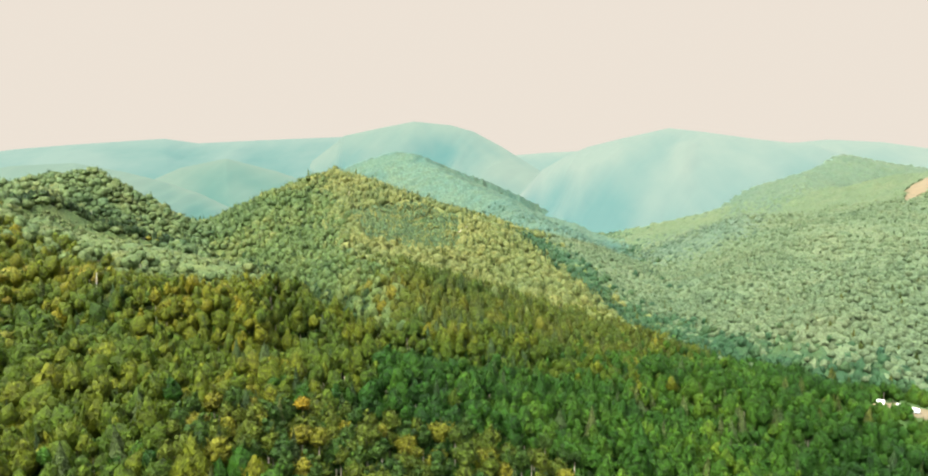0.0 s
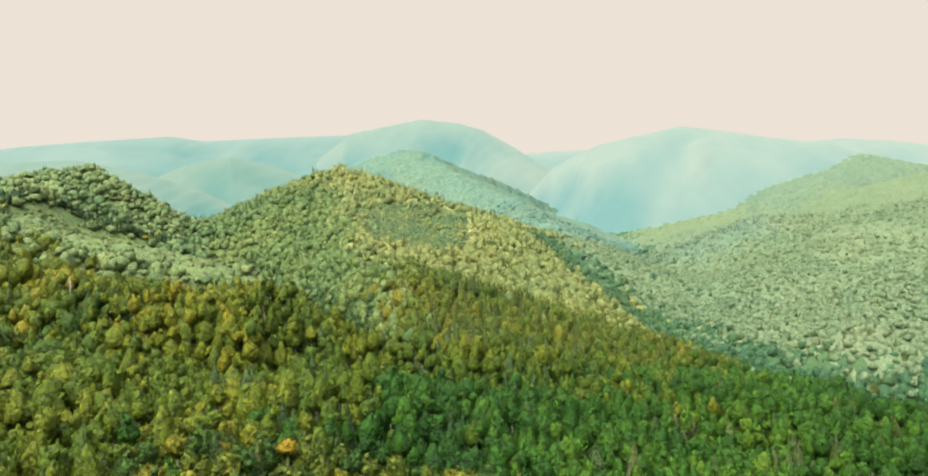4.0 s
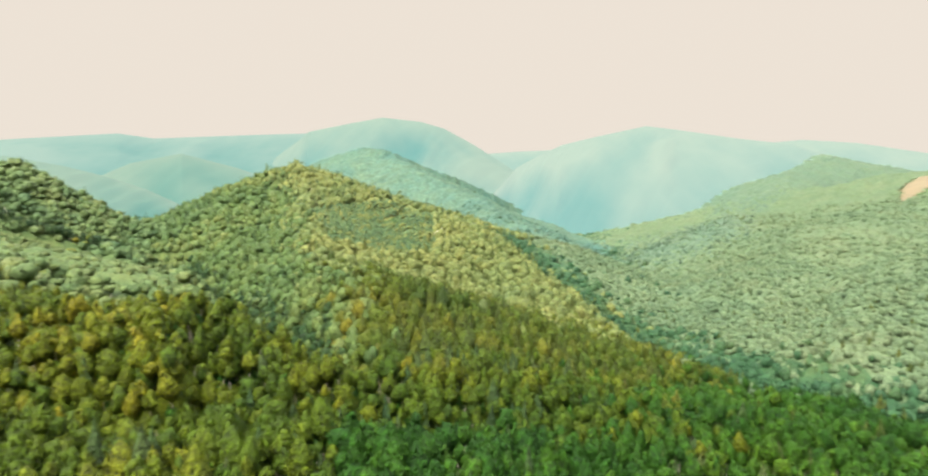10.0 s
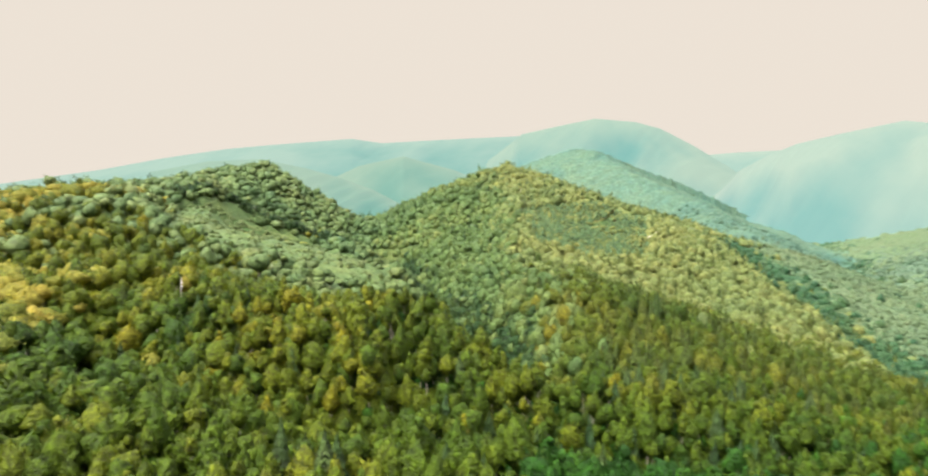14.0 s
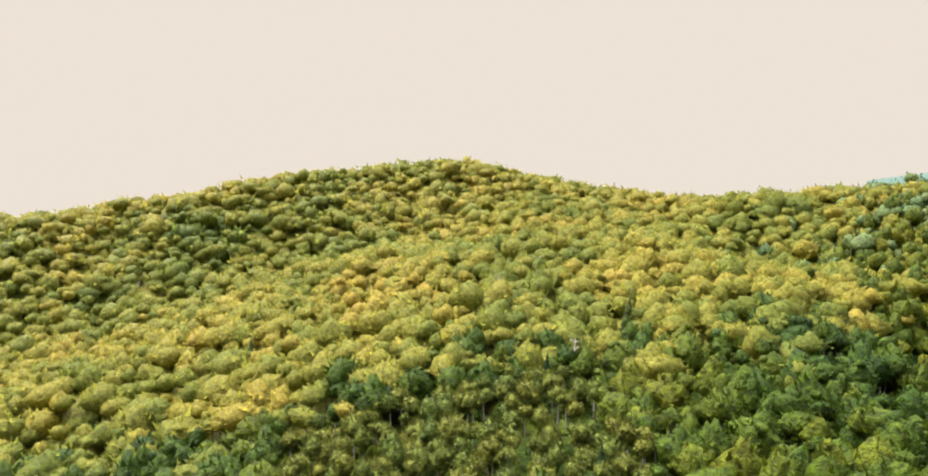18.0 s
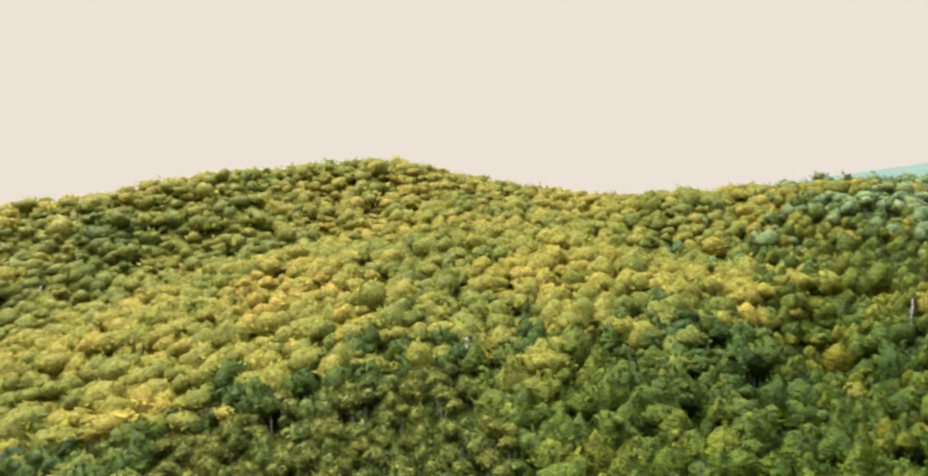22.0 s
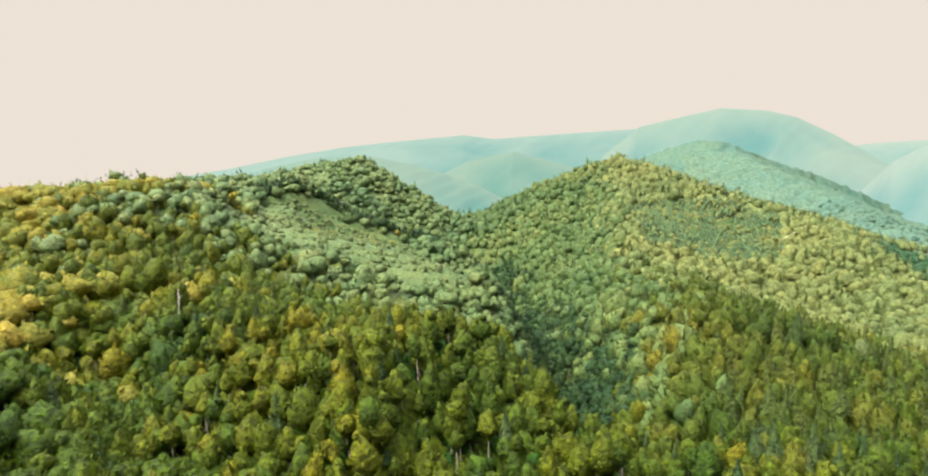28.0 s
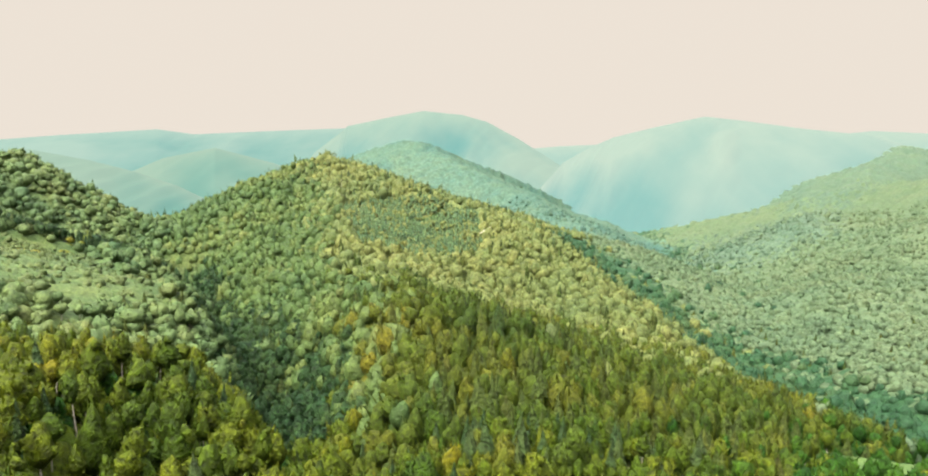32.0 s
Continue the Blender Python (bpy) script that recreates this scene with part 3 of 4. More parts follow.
def roof(prefix, keep, edge, step, crown, relief, drop, corner_a, corner_b):
    """The closed leaf roof of woods, crown beside crown in one uneven sheet, stand by stand. keep: tells which of the places (x, y, stand) it covers."""
    x, y = np.meshgrid(np.arange(corner_a[0], corner_b[0], step), np.arange(corner_a[1], corner_b[1], step))
    across = x.shape[1]
    xy = np.stack([x.ravel(), y.ravel()], 1)
    xy = xy + rng.uniform(-0.3, 0.3, xy.shape) * step
    near, mid = cells(xy, crown)
    i = (np.arange(x.shape[0] - 1)[:, None] * across + np.arange(across - 1)[None]).ravel()
    who = stand_of(mid[i])
    w = keep(xy[i], who)
    i, who = i[w], who[w]
    high = np.sqrt(np.clip(1 - (near / (0.85 * crown)) ** 2, 0, 1))
    lot = np.modf(np.abs(np.sin(mid @ (12.9, 78.2)) * 4375.8))[0]
    z = canopy(xy) - drop + relief * (high - 1) + relief * 0.5 * (lot - 0.5) + rng.normal(0, 0.12 * relief, len(xy))
    z = z - 11 * np.clip((edge + 45 - from_glen(xy)) / 45, 0, 1)          # sinks under the trees where it begins
    z = z - 6 * (inside(xy, YOUNG) | inside(xy, PLANTATION))
    tint = np.clip(0.25 + 0.5 * lot + 0.16 * patchy(xy, 45, 11) + rng.normal(0, 0.06, len(xy)), 0, 1)
    for name in sorted(set(who)):
        q = i[who == name]
        f = np.concatenate([np.stack([q, q + 1, q + across + 1], 1), np.stack([q, q + across + 1, q + across], 1)])
        used, back = np.unique(f, return_inverse=True)
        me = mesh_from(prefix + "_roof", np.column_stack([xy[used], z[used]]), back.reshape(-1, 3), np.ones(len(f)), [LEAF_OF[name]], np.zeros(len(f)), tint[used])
        tagged(new(prefix + "_canopy", me), LABEL_OF[name], "forest", kind="stuff")


def patchy(xy, size, seed):
    """Smooth random field between about -1 and 1."""
    r = np.random.default_rng(seed)
    out = np.zeros(len(xy))
    for _ in range(6):
        d, p = r.normal(size=2) / size, r.uniform(0, 6.3)
        out += np.sin(xy @ d * 2.2 + p)
    return out / 3.0


def stand_of(xy):
    """Which kind of wood stands where."""
    who = canopy(xy, True)[1]
    who = np.array(STANDS)[who]
    who = np.where((who == "west") & (xy[:, 1] > 480) & (xy[:, 0] > -400) & (xy[:, 0] < -100), "ravine", who)
    who = np.where(to_line(xy, VALE) < 36 + rng.normal(0, 14, len(xy)), "valley", who)
    who = np.where((who == "west") & (xy[:, 0] > -62 + rng.normal(0, 22, len(xy))), "near", who)
    who = np.where((who == "near") & (xy[:, 0] < -35) & (xy[:, 1] > 245 + rng.normal(0, 10, len(xy))), "slope", who)
    who = np.where((who == "spur") & (xy[:, 1] < 330) & (xy[:, 0] > -45 + rng.normal(0, 10, len(xy))), "near", who)
    who = np.where((who == "spur") & (xy[:, 0] > -35 + rng.normal(0, 10, len(xy))), "slope", who)
    bank = np.interp(xy[:, 1], [p[1] for p in VALE[::-1]], [p[0] for p in VALE[::-1]])
    who = np.where(np.isin(who, ("hill", "foot")) & (xy[:, 0] > bank + 25 + rng.normal(0, 10, len(xy))), "right", who)
    # strip along the ravine whose leaves are darkened to stand for shade
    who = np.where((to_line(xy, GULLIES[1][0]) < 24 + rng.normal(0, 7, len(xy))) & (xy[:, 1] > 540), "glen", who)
    # nearer trees stay darker, only the upper slope gets the painted haze glow
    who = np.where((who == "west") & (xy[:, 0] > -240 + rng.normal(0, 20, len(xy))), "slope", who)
    # west of this line the hill takes the shade-darkened leaves
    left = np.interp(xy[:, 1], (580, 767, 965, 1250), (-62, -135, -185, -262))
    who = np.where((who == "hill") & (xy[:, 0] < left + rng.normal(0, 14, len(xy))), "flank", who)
    # only the farther part of the hill takes the haze-lightened leaves
    who = np.where((who == "hill") & (xy[:, 1] < 690 + rng.normal(0, 50, len(xy))), "foot", who)
    return who


def wood(step, near, far, lo, hi, corner_a, corner_b):
    xy = scatter(step, corner_a, corner_b)
    d = from_glen(xy)
    xy = xy[(d >= near) & (d < far) & sector(xy, lo, hi)]
    xy = xy[(xy[:, 0] > -140) | (xy[:, 1] > 345) | (rng.random(len(xy)) < (0.66 if step < 6 else 0.85))]
    xy = xy[~inside(xy, YOUNG) & ~inside(xy, PLANTATION) & ~inside(xy, MEADOW) & ~inside(xy, GLADE) & ~inside(xy, FIELD)]
    return xy, canopy(xy), stand_of(xy)


def share_of_spruce(xy, who):
    p = 0.10 + 0.10 * patchy(xy, 60, 3)
    p = np.where(who == "west", 0.004, p)
    p = np.where(who == "near", 0.07 + 0.08 * patchy(xy, 40, 5), p)
    p = np.where(np.isin(who, ("spur", "slope")), 0.08, p)
    p = np.where((who == "slope") & (xy[:, 0] < -100), 0.015, p)
    p = np.where(inside(xy, YOUNG) | ((xy[:, 0] < -330) & (who != "edge")), 0.0, p)
    p = np.where(np.isin(who, ("right", "far")), 0.06, p)
    p = np.where(who == "edge", 0.6, p)
    p = np.where(inside(xy, SPRUCES), 0.38, p)
    return np.where(inside(xy, PLANTATION), 0.72 + 0.25 * patchy(xy, 25, 21), p)


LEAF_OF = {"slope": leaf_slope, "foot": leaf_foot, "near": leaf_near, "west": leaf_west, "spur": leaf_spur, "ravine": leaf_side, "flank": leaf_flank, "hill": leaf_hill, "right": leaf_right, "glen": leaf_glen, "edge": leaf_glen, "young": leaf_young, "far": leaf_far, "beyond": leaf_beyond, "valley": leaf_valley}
LABEL_OF = {"slope": "olive green mixed wood with a few golden trees", "foot": "olive and golden wood climbing the foot of the hill", "near": "dark green mixed wood with a few yellow trees", "west": "olive and yellow-green mixed beech wood on the western slope, brightened for haze", "spur": "yellowing mixed wood along a descending spur",
            "ravine": "green wood with a tall dark edge above the ravine", "flank": "wood on the west side of the middle hill, shade painted into its leaves", "hill": "mixed wood with spruces on the rounded middle hill",
            "right": "broadleaf wood covering a broad hillside, leaves paled for haze", "far": "wood on the ridge behind the hill, tinted blue-green for haze",
            "edge": "tall wood edge above a cleared slope, leaves darkened for shade", "glen": "trees crowding the ravine, leaves darkened for its shade", "young": "low light green regrowth on a cleared slope", "beyond": "wood on the farther hillside, leaves paled for haze", "valley": "green trees along the valley floor, deepened towards teal for haze"}


def broad_west(xy, who):
    """The wide old crowns of the western slope."""
    return np.isin(who, ("west", "slope")) & (xy[:, 0] < -140)


def plant(prefix, xy, z, who, broad, cones, radius):
    """Plant one band of the wood, stand by stand."""
    n = len(xy)
    r = radius * np.clip(rng.lognormal(0, 0.30, n), 0.55, 1.7)
    plantation = inside(xy, PLANTATION)
    tall_spruce = inside(xy, SPRUCES)
    top = z + rng.normal(0, 0.4 * radius, n) + (r - radius) * 0.9
    closed = np.isin(who, ("right", "beyond", "far"))        # crowns that close into an even roof
    broad_roof = np.isin(who, ("west", "hill", "flank", "ravine", "foot", "young"))
    r = np.where(broad_roof, r * 1.15, np.where(closed, r * 1.1, r))
    up = np.where(closed, r * rng.uniform(0.9, 1.2, n), np.where(broad_roof, r * rng.uniform(0.8, 1.15, n), r * rng.uniform(1.1, 1.6, n)))
    up = np.where(np.isin(who, ("hill", "flank", "foot")), r * rng.uniform(1.1, 1.7, n), up)
    loose = np.isin(who, ("near", "spur", "slope"))                     # crowns of uneven height that stand apart
    loose &= ~((who == "slope") & (xy[:, 0] < -140))
    r = np.where(loose, r * 0.86, r)
    r = np.where(broad_west(xy, who), r * np.where(radius < 4, 1.28, 1.12), r)
    up = np.where(loose, r * rng.uniform(1.25, 1.8, n), up)
    top = np.where(loose, top + rng.normal(0, 0.45 * radius, n), top)
    top = np.where(closed, z + rng.normal(0, 0.2 * radius, n), top)
    slender = tall_spruce | (np.isin(who, ("foot",)) & (xy[:, 0] > -40))            # tall narrow crowns of the close-grown stand
    r = np.where(slender, r * 0.82, r)
    up = np.where(slender, r * rng.uniform(1.7, 2.4, n), up)
    top = np.where(slender, top + rng.uniform(0, 3.0, n), top)
    cone = rng.random(n) < share_of_spruce(xy, who)
    tint = np.clip(rng.beta(2.2, 2.6, n) + 0.16 * patchy(xy, 45, 11), 0, 1)
    for s in sorted(set(who)):
        w = (who == s) & ~cone
        if w.any():
            rr = r[w]
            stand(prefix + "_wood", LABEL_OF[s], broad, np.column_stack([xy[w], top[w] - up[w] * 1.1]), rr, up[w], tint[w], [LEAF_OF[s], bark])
    if cone.any():
        c = cone
        h = np.where(plantation, 8.0, np.where(tall_spruce, 16.0, 14.0))[c] * rng.uniform(0.8, 1.25, c.sum())
        wide = np.where(plantation[c], 2.3, np.where(tall_spruce[c], 4.0, 3.4)) * rng.uniform(0.8, 1.2, c.sum())
        rise = np.where(tall_spruce[c], 3.0, 1.5) * rng.random(c.sum())
        stand(prefix + "_spruces", "dark green pointed spruces standing among broadleaf trees", cones,
              np.column_stack([xy[c], top[c] + rise - h]), wide, h, tint[c], [{"planted": needle_young, "middle": needle_tall, "outer": needle_tall}.get(prefix, needle_near), bark])


back = scatter(7.8, (-190, -150), (300, 240))
back = back[~sector(back, -66, 132)]
plant("rear", back, canopy(back), np.full(len(back), "near"), FAR_BROAD, FAR_CONE, 5.6)
near_xy, near_z, near_who = wood(5.7, 0, 240, -66, 132, (-430, -160), (340, 570))
SINGLES = [(-80, 165, 40, 252), (-228, 125, -152, 232), (-105, 335, 35, 398)]     # stretches where each tree is a thing of its own
alone = np.zeros(len(near_xy), bool)
for x0, y0, x1, y1 in SINGLES:
    alone |= (near_xy[:, 0] > x0) & (near_xy[:, 0] < x1) & (near_xy[:, 1] > y0) & (near_xy[:, 1] < y1)
single_xy, single_z, single_who = near_xy[alone][:330], near_z[alone][:330], near_who[alone][:330]
rest = ~alone
rest[np.nonzero(alone)[0][330:]] = True
under = rest & (near_xy[:, 1] < 110) & (near_xy[:, 0] > -125)
rest &= ~under
plant("near", near_xy[rest], near_z[rest], near_who[rest], NEAR_BROAD, NEAR_CONE, 3.7)
shrubs = scatter(8.0, (-330, 20), (230, 420))
shrubs = shrubs[(from_glen(shrubs) < 240) & sector(shrubs, -50, 126) & ~inside(shrubs, MEADOW)]
plant("shrub", shrubs, canopy(shrubs) - 9.0, np.where(shrubs[:, 0] < -130, "slope", "near"), FAR_BROAD, FAR_CONE, 4.2)
plant("lower", near_xy[under], near_z[under], near_who[under], MID_BROAD, MID_CONE, 3.7)
mid_xy, mid_z, mid_who = wood(7.3, 240, 720, -62, 126, (-690, -420), (740, 960))
inner = from_glen(mid_xy) < 470
plant("middle", mid_xy[inner], mid_z[inner], mid_who[inner], MID_BROAD, MID_CONE, 4.5)
plant("outer", mid_xy[~inner], mid_z[~inner], mid_who[~inner], HALF_BROAD, MID_CONE, 5.2)
CLOSED = ("right", "beyond", "far", "valley")
far_xy, far_z, far_who = wood(8.4, 720, 1060, -58, 50, (-1000, 400), (1000, 1300))
plant("distant", far_xy, far_z, far_who, FAR_BROAD, FAR_CONE, 6.0)
far_xy, far_z, far_who = wood(10.5, 1060, 1450, -58, 50, (-1000, 400), (1400, 1690))
plant("remote", far_xy, far_z, far_who, FAR_BROAD, FAR_CONE, 7.4)
BARE = (MEADOW, GLADE, FIELD)


def wooded(xy, near, far, lo, hi):
    d = from_glen(xy)
    out = (d >= near) & (d < far) & sector(xy, lo, hi)
    for poly in BARE:
        out &= ~inside(xy, poly)
    return out


roof("under", lambda xy, who: wooded(xy, 0, 240, -66, 132), -99, 6.0, 7.0, 3.0, 13.0, (-430, -160), (340, 570))
roof("lower", lambda xy, who: wooded(xy, 225, 730, -60, 124) & (to_line(xy, GULLIES[0][0]) > 26), 225, 6.0, 8.0, 4.0, 9.0, (-690, -420), (640, 960))
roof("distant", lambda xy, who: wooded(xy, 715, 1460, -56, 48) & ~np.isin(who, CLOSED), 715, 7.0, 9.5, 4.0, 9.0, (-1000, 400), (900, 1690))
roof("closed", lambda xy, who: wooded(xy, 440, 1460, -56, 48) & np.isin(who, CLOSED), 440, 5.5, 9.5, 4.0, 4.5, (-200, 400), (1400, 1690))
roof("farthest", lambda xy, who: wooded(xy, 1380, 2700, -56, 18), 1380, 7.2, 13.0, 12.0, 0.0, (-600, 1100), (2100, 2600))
dense = scatter(4.4, (-190, 830), (20, 1150))
dense = dense[inside(dense, PLANTATION)]
plant("planted", dense, canopy(dense) - 8 + 1.5 * patchy(dense, 20, 9), np.full(len(dense), "hill"), FAR_BROAD, MID_CONE, 3.0)
low = scatter(4.8, (-530, 530), (-190, 900))
low = low[inside(low, YOUNG)]
plant("young", low, canopy(low) - 14, np.full(len(low), "young"), FAR_BROAD, FAR_CONE, 2.9)
fill = scatter(6.0, (-360, 290), (0, 1000))
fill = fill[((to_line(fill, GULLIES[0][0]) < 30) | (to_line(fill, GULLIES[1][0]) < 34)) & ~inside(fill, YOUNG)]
# trees down in the ravine get the shade-darkened leaves
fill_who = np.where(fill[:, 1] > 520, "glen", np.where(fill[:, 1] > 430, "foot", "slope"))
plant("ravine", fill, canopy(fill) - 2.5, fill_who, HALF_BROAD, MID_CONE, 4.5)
EDGE = np.array([(-522, 770), (-484, 846), (-404, 894), (-332, 934)], float)     # foot of the tall wood above the cleared slope
along = np.concatenate([np.linspace(a, b, 22, endpoint=False) for a, b in zip(EDGE[:-1], EDGE[1:])])
edge = np.concatenate([along + (-3 - 5 * k, 4 + 4 * k) + rng.uniform(-1.6, 1.6, along.shape) for k in range(3)])
# the edge's dark face is painted with the shade-darkened leaves
plant("edge", edge, canopy(edge) + 2.5, np.full(len(edge), "edge"), MID_BROAD, MID_CONE, 3.6)


# ---- far mountains, a backdrop that does not shift ----
def mountain(name, label, line, depth, foot, mat, seed):
    """A range under the crest line, with spurs and gullies down to its foot."""
    r = np.random.default_rng(seed)
    line = np.array(line, float)
    s = np.linspace(0, len(line) - 1, 240)
    base = np.stack([np.interp(s, np.arange(len(line)), line[:, k]) for k in range(3)], 1)
    out = np.stack([base[:, 0] + 14, base[:, 1] - 110], 1)
    out /= np.linalg.norm(out, axis=1)[:, None]
    rows = 40
    turns = [(f, r.uniform(0, 6.3), r.choice((-1, 1)) * r.uniform(2.2, 4.5), w) for f, w in ((0.8, 1.0), (1.5, 0.8), (2.7, 0.5), (4.3, 0.3))]
    V, shade = [], []
    for j in range(rows):
        t = (j - 6) / (rows - 7)
        down = np.clip(t, 0, 1)
        # spurs that run slantwise down from the crest, with hollows between them
        spur = 0.5 + sum(w * np.sin(s * f + p + k * down + 0.9 * np.sin(s * f * 0.6 + 5 * down)) for f, p, k, w in turns) / 3.2
        hollow = (0.5 - spur) * np.clip(down * 3.0, 0, 1)
        h = base[:, 2] - (base[:, 2] - foot) * (np.abs(t) ** 1.15 + 0.12 * hollow)
        h = h + (2.5 * np.sin(s * 9 + j) * np.sin(s * 4.3) if j > 6 else 0)
        V.append(np.column_stack([base[:, :2] - out * depth * t, h]))
        # painted shading: crest and spurs paler, hollows and foot deeper
        shade.append(0.8 * (spur - 0.5) * np.clip(down * 4.0, 0, 1) + 0.85 * (1 - down) ** 1.4 - 0.1)
    V = np.concatenate(V)
    n = len(s)
    i = (np.arange(rows - 1)[:, None] * n + np.arange(n - 1)[None]).ravel()
    F = np.concatenate([np.stack([i, i + n, i + 1], 1), np.stack([i + 1, i + n, i + n + 1], 1)])
    me = mesh_from(name, V, F, np.ones(len(F)), [mat], np.zeros(len(F)), np.concatenate(shade))
    return tagged(new(name, me), label, "mountain", kind="structure")


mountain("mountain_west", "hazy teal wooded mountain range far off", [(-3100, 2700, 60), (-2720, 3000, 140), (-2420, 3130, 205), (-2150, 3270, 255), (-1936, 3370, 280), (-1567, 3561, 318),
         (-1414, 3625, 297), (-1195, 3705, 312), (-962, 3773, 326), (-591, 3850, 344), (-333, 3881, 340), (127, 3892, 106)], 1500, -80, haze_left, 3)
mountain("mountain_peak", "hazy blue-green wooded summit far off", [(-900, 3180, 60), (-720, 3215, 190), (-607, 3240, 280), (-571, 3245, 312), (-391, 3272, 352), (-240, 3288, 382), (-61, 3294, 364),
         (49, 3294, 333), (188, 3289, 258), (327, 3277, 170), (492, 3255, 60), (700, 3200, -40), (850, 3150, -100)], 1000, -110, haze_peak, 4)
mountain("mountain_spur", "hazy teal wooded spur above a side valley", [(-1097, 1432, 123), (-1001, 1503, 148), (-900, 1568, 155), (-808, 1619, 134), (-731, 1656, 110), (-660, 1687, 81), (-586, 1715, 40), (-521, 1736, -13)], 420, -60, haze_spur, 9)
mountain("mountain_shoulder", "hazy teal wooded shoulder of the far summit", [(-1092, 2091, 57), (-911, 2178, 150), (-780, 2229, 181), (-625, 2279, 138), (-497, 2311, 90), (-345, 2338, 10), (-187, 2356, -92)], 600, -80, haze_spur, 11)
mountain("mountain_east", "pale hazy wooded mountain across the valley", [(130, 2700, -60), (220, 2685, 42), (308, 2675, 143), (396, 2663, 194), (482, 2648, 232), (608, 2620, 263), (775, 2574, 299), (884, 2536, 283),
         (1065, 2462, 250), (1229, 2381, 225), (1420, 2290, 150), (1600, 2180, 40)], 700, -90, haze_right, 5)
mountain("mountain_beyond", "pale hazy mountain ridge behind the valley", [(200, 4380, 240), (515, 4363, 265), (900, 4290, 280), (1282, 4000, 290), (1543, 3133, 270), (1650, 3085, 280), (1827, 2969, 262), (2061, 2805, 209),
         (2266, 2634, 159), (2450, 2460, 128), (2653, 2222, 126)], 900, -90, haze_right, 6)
# not a mountain: added glowing sheet, stands for haze and hides the ground's rim
mountain("haze_west", "glowing sky-coloured sheet standing for evening haze over the far country", [(-700, -3000, 118), (-1800, -2100, 118), (-2400, -800, 118), (-2700, 400, 118), (-2800, 1400, 118), (-2900, 2300, 110)], 300, -120, haze_plain, 8)


# ---- single trees ----
def part(name, mesh, parent, label=""):
    ob = new(name, mesh)
    ob.parent = parent
    return tagged(ob, label) if label else ob


def crown_mesh(name, mat, point):
    """A crown seen from near: a lobed mass with knots of foliage and many leaf sprays."""
    v, f = dome(11, point)
    pieces, outer = [(v * 0.9, f, True, 0)], [v[v[:, 2] > -0.4] * 0.94]
    for _ in range(6):
        q = v[rng.integers(len(v))] * 0.86
        w, g = clump()
        w = w * rng.uniform(0.2, 0.36) * (1, 1, 0.9) + q
        pieces.append((w, g, True, 0))
        outer.append(w)
    outer = np.concatenate(outer)
    pieces.append((*tufts(240, 0.17, outer), False, 0))
    v, f, sm, m = joined(*pieces)
    return mesh_from(name, v, f, sm, [mat], m)


def trunk_mesh(name, limbs, low, mat):
    """A tapered trunk down to the soil with limbs that fork up into the crown."""
    pieces = [(*stem(7, 0.085, low, 0.25), True, 0)]
    for k in range(limbs):
        v, f = stem(4, 0.035, 0.0, 0.75)
        a, tilt = 6.28 * k / max(limbs, 1) + rng.uniform(-0.4, 0.4), rng.uniform(0.6, 1.0)
        x = v[:, 0] * math.cos(tilt) + v[:, 2] * math.sin(tilt)
        z = v[:, 2] * math.cos(tilt) - v[:, 0] * math.sin(tilt)
        v = np.stack([x * math.cos(a) - v[:, 1] * math.sin(a), x * math.sin(a) + v[:, 1] * math.cos(a), z + rng.uniform(-0.6, 0.0)], 1)
        pieces.append((v, f, True, 0))
    v, f, s, m = joined(*pieces)
    return mesh_from(name, v, f, s, [mat], m)


TREE_KINDS = [
    ("beech_tree", "leafy dark green beech tree in a closed wood", [(0.0, (0.009, 0.027, 0.004)), (1.0, (0.021, 0.040, 0.004))], 0.40),
    ("oak_tree", "olive green oak tree with a rounded crown", [(0.0, (0.022, 0.039, 0.004)), (1.0, (0.043, 0.054, 0.004))], 0.36),
    ("hornbeam_tree", "yellowing hornbeam tree with an uneven crown", [(0.0, (0.044, 0.055, 0.004)), (1.0, (0.079, 0.073, 0.005))], 0.21),
    ("maple_tree", "golden autumn maple tree among green trees", [(0.0, (0.094, 0.076, 0.005)), (1.0, (0.138, 0.092, 0.005))], 0.03),
]
FIRST = []
TREE_KINDS += [("young_beech_tree", "olive green beech tree on a sunny western slope", [(0.0, (0.034, 0.053, 0.007)), (1.0, (0.064, 0.073, 0.010))], 0.0),
               ("ash_tree", "yellow-green ash tree on a sunny western slope", [(0.0, (0.050, 0.064, 0.009)), (1.0, (0.087, 0.087, 0.011))], 0.0)]
for kind, label, stops, share in TREE_KINDS:
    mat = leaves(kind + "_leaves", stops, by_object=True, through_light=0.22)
    for stretch in (0.1, 0.5):
        FIRST.append((kind, label, crown_mesh(kind + "_crown", mat, stretch), trunk_mesh(kind + "_trunk", 5, -3.4, bark), share / 2))
spruce_shapes = []
for _ in range(3):
    v, f = cone_tree(13, 9, 0.16)
    crown = mesh_from("spruce_crown", v, f, np.zeros(len(f)), [needle_single], np.zeros(len(f)))
    w, g = stem(6, 0.07, -0.25, 0.95)
    spruce_shapes.append((crown, mesh_from("spruce_trunk", w * (1, 1, 1), g, np.ones(len(g)), [bark], np.zeros(len(g)))))

odds = np.array([q[4] for q in FIRST])
spruce_odds = share_of_spruce(single_xy, single_who)
first_of = {}
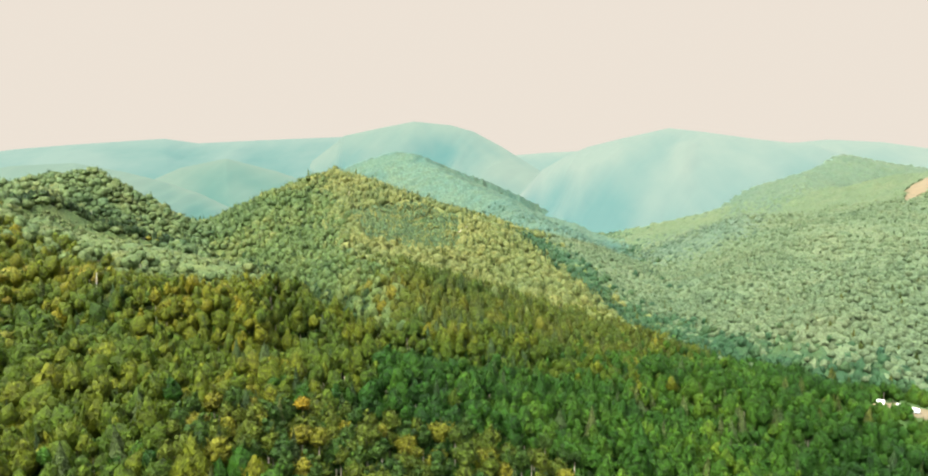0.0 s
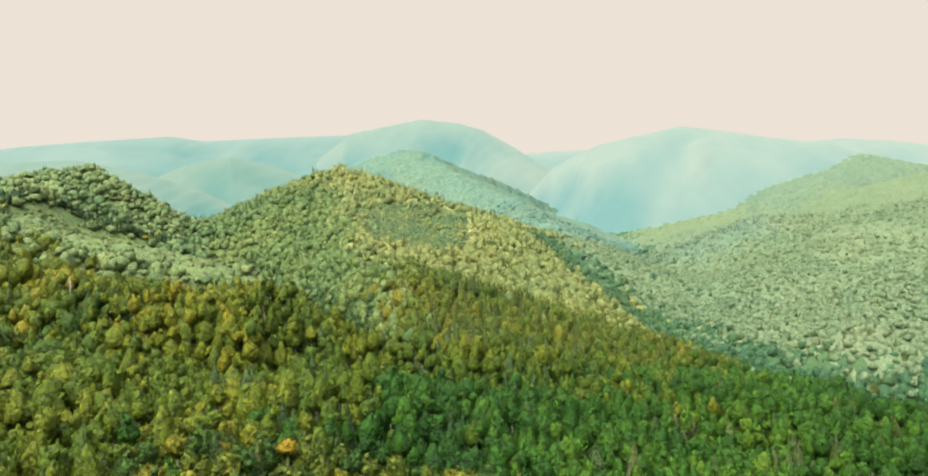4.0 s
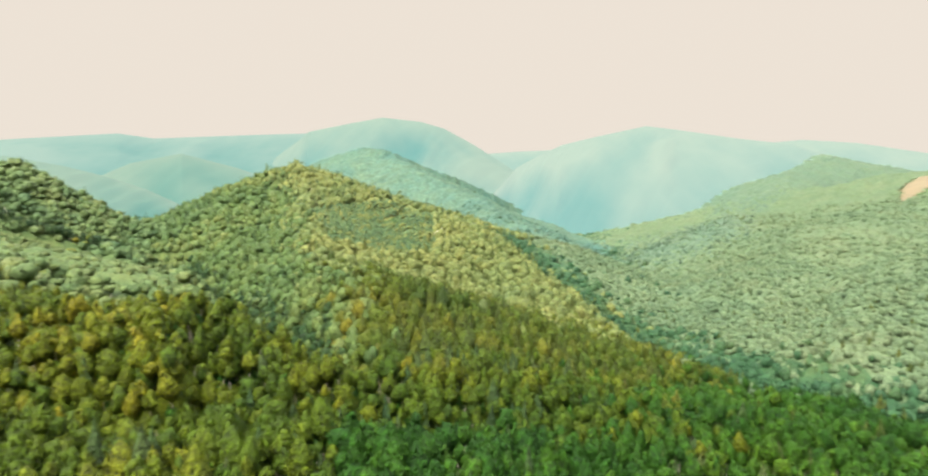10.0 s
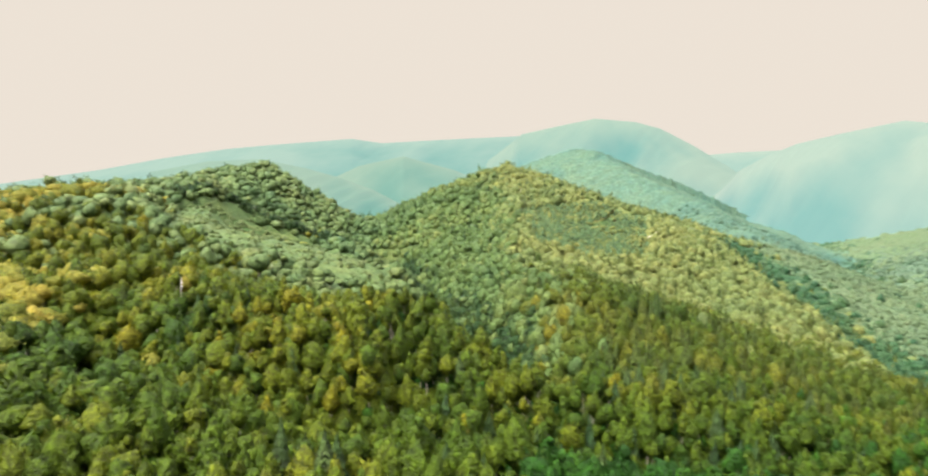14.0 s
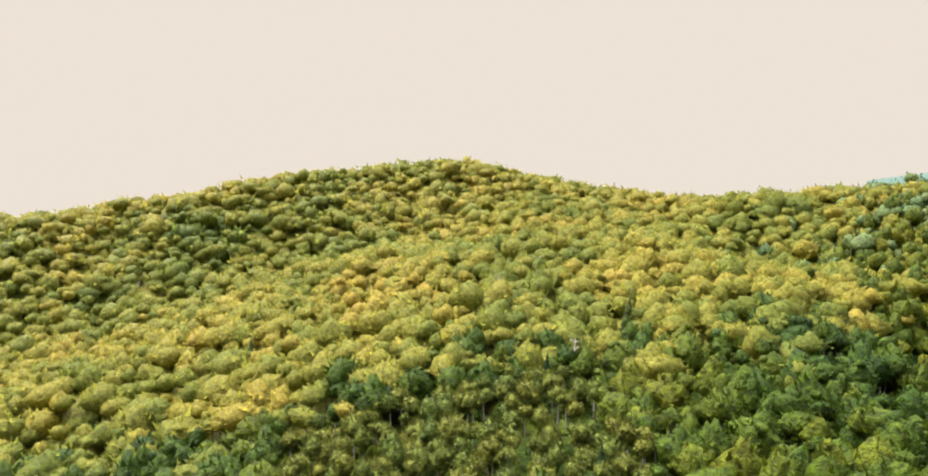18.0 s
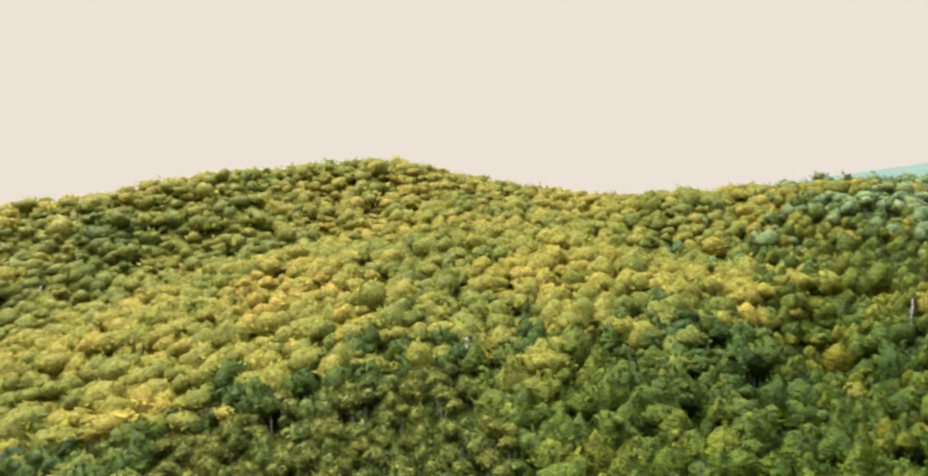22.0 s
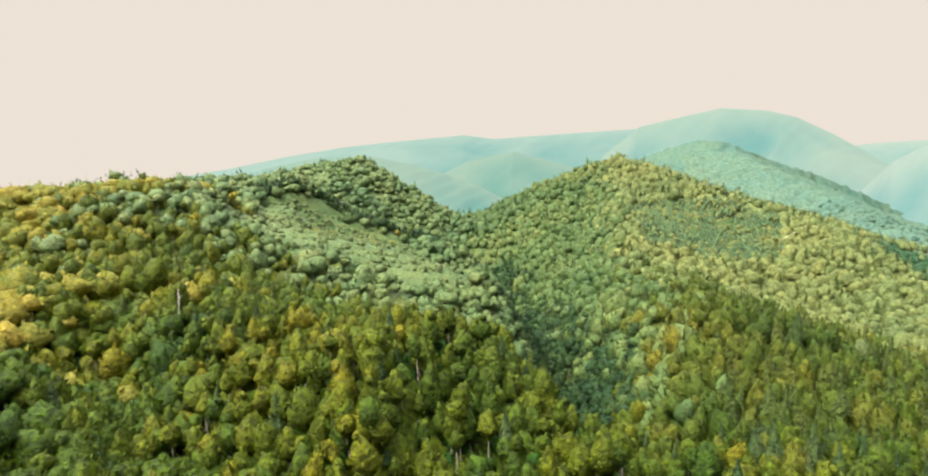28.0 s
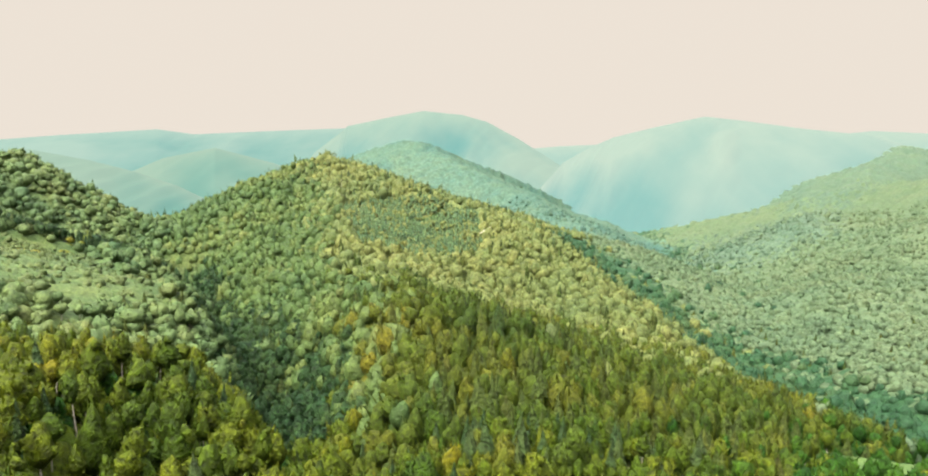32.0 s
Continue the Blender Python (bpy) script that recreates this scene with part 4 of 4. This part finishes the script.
for (x, y), top, p in zip(single_xy, single_z, spruce_odds):
    if rng.random() < p:
        h, wide = 15 * rng.uniform(0.8, 1.2), 3.2 * rng.uniform(0.8, 1.2)
        k = ("spruce", int(rng.integers(3)))
        m = pose(x, y, top + 1.5 - h, 0, 0, math.degrees(rng.uniform(0, 6.3))) @ Matrix.Diagonal((wide, wide, h, 1))
        meshes, name, label, cat = spruce_shapes[k[1]], "spruce_tree", "dark green pointed spruce standing in mixed wood", "spruce"
    else:
        j = int(rng.choice(len(FIRST), p=odds / odds.sum()))
        if x < -90:
            j = len(FIRST) - 1 - j % 4
        r = 3.5 * min(1.5, rng.lognormal(0, 0.22))
        k = ("broad", j)
        m = pose(x, y, top + rng.normal(0, 1.5) - r * 1.25, 0, 0, math.degrees(rng.uniform(0, 6.3))) @ Matrix.Diagonal((r, r, r * rng.uniform(0.95, 1.25), 1))
        meshes, name, label, cat = FIRST[j][2:4], FIRST[j][0], FIRST[j][1], "tree"
    if k not in first_of:
        root = new(name)
        root.empty_display_size = 0.2
        part("crown", meshes[0], root)
        part("trunk", meshes[1], root)
        tagged(root, label, cat, "trees of the near wood", "thing")
        root.matrix_basis = m
        first_of[k] = root
    else:
        root = first_of[k]
        keep = root.scale.copy()
        root.scale = (1, 1, 1)
        copy_thing(root, m)
        root.scale = keep


# ---- bleached dead trees ----
def dead_tree(x, y, tall, branches, seed):
    r = random.Random(seed)
    z = float(canopy(np.array([[x, y]], float))[0]) - 15
    root = new("dead_tree")
    root.matrix_basis = pose(x, y, z, r.uniform(-4, 4), r.uniform(-4, 4), r.uniform(0, 360))
    v, f = stem(7, 0.25, -3, tall)
    part("trunk", mesh_from("dead_trunk", v, f, np.ones(len(f)), [dead_wood], np.zeros(len(f))), root)
    for k in range(branches):
        v, f = stem(5, 0.13, 0, r.uniform(1.6, 3.6))
        b = part("branch", mesh_from("dead_branch", v, f, np.ones(len(f)), [dead_wood], np.zeros(len(f))), root)
        b.matrix_basis = pose(0, 0, tall * r.uniform(0.55, 0.97), r.uniform(35, 75), 0, 360 * k / max(branches, 1) + r.uniform(-25, 25))
    return tagged(root, "bleached bare dead tree standing above green crowns", "dead tree", "dead trees", "thing")


for k, (x, y, tall, branches) in enumerate([(-240, 224, 17, 7), (-317, 214, 17, 8), (-210, 380, 20, 2), (-470, 10, 17, 6), (-262, 186, 16, 6), (-475, 862, 22, 1), (-186, 1098, 22, 2), (-345, 240, 17, 5)]):
    dead_tree(x, y, tall, branches, k)


# ---- fallen pale log on the hill ----
v, f = stem(8, 0.45, 0, 15)
log_z = float(canopy(np.array([[-2.0, 985.0]]))[0]) - 1.5
fallen = new("fallen_log", mesh_from("fallen_log", v, f, np.ones(len(f)), [dead_wood], np.zeros(len(f))))
fallen.matrix_basis = pose(-8, 985, log_z - 3, 0, 62, 25)
tagged(fallen, "bleached fallen trunk lying across young trees", "log", kind="thing")


# ---- white caravans in the clearing ----
white = surface("white_coated_metal", [(0.3, (0.48, 0.48, 0.47)), (0.7, (0.58, 0.58, 0.57))], 0.6, 0.4, 0.01)
dark_glass = surface("dark_window_glass", [(0.3, (0.02, 0.03, 0.035)), (0.7, (0.04, 0.05, 0.055))], 0.8, 0.1, 0.0)
rubber = surface("black_rubber", [(0.3, (0.02, 0.02, 0.02)), (0.7, (0.035, 0.035, 0.035))], 3.0, 0.85, 0.01)
blue_trim = surface("pale_blue_trim", [(0.3, (0.22, 0.42, 0.52)), (0.7, (0.30, 0.50, 0.60))], 1.0, 0.5, 0.01)


def bevelled_box(name, size, at, mat, bevel=0.12):
    bm = bmesh.new()
    bmesh.ops.create_cube(bm, size=1)
    for q in bm.verts:
        q.co = Vector((q.co.x * size[0] + at[0], q.co.y * size[1] + at[1], q.co.z * size[2] + at[2]))
    bmesh.ops.bevel(bm, geom=bm.edges[:], offset=bevel, segments=2, affect="EDGES")
    me = bpy.data.meshes.new(name)
    bm.to_mesh(me)
    bm.free()
    me.materials.append(mat)
    return me


def caravan(x, y, turn, long, label):
    z = float(ground_height(np.array([[x, y]], float))[0]) + 0.35
    root = new("caravan")
    root.matrix_basis = pose(x, y, z, 0, 0, turn)
    part("body", bevelled_box("caravan_body", (long, 2.4, 2.2), (0, 0, 1.65), white, 0.28), root)
    part("roof", bevelled_box("caravan_roof", (long * 0.9, 2.0, 0.16), (0, 0, 2.82), white, 0.06), root, "white slightly domed roof")
    part("stripe", bevelled_box("caravan_stripe", (long * 0.98, 2.44, 0.35), (0, 0, 1.0), blue_trim, 0.03), root, "pale blue stripe")
    for side in (-1, 1):
        for k in (-0.28, 0.05):
            part("window", bevelled_box("caravan_window", (long * 0.2, 0.06, 0.6), (long * k, side * 1.21, 1.95), dark_glass, 0.02), root, "dark window")
        w = part("wheel", mesh_from("caravan_wheel", *wheel_shape(), [rubber], np.zeros(48)), root, "black tyre")
        w.matrix_basis = pose(0, side * 1.1, 0.36, 90, 0, 0)
    part("door", bevelled_box("caravan_door", (0.7, 0.05, 1.8), (long * 0.3, -1.21, 1.55), white, 0.02), root)
    part("drawbar", bevelled_box("caravan_drawbar", (1.3, 0.12, 0.1), (long / 2 + 0.5, 0, 0.6), rubber, 0.02), root, "dark steel drawbar")
    return tagged(root, label, "caravan", "caravans in the clearing", "thing")


def wheel_shape():
    a = np.arange(12) * math.pi / 6
    ring = np.stack([np.cos(a) * 0.36, np.sin(a) * 0.36], 1)
    v = np.concatenate([np.column_stack([ring, np.full(12, -0.1)]), np.column_stack([ring, np.full(12, 0.1)]), [(0, 0, -0.1), (0, 0, 0.1)]])
    k = np.arange(12)
    n = (k + 1) % 12
    f = np.concatenate([np.stack([k, n, n + 12], 1), np.stack([k, n + 12, k + 12], 1), np.stack([n, k, np.full(12, 24)], 1), np.stack([k + 12, n + 12, np.full(12, 25)], 1)])
    return v, f, np.zeros(48)


caravan(258, 407, -20, 4.4, "white caravan parked at the edge of a clearing")
caravan(264, 397, -35, 4.6, "white caravan standing beside dark trees")
caravan(267, 390, -48, 6.4, "long white caravan standing on dry grass")
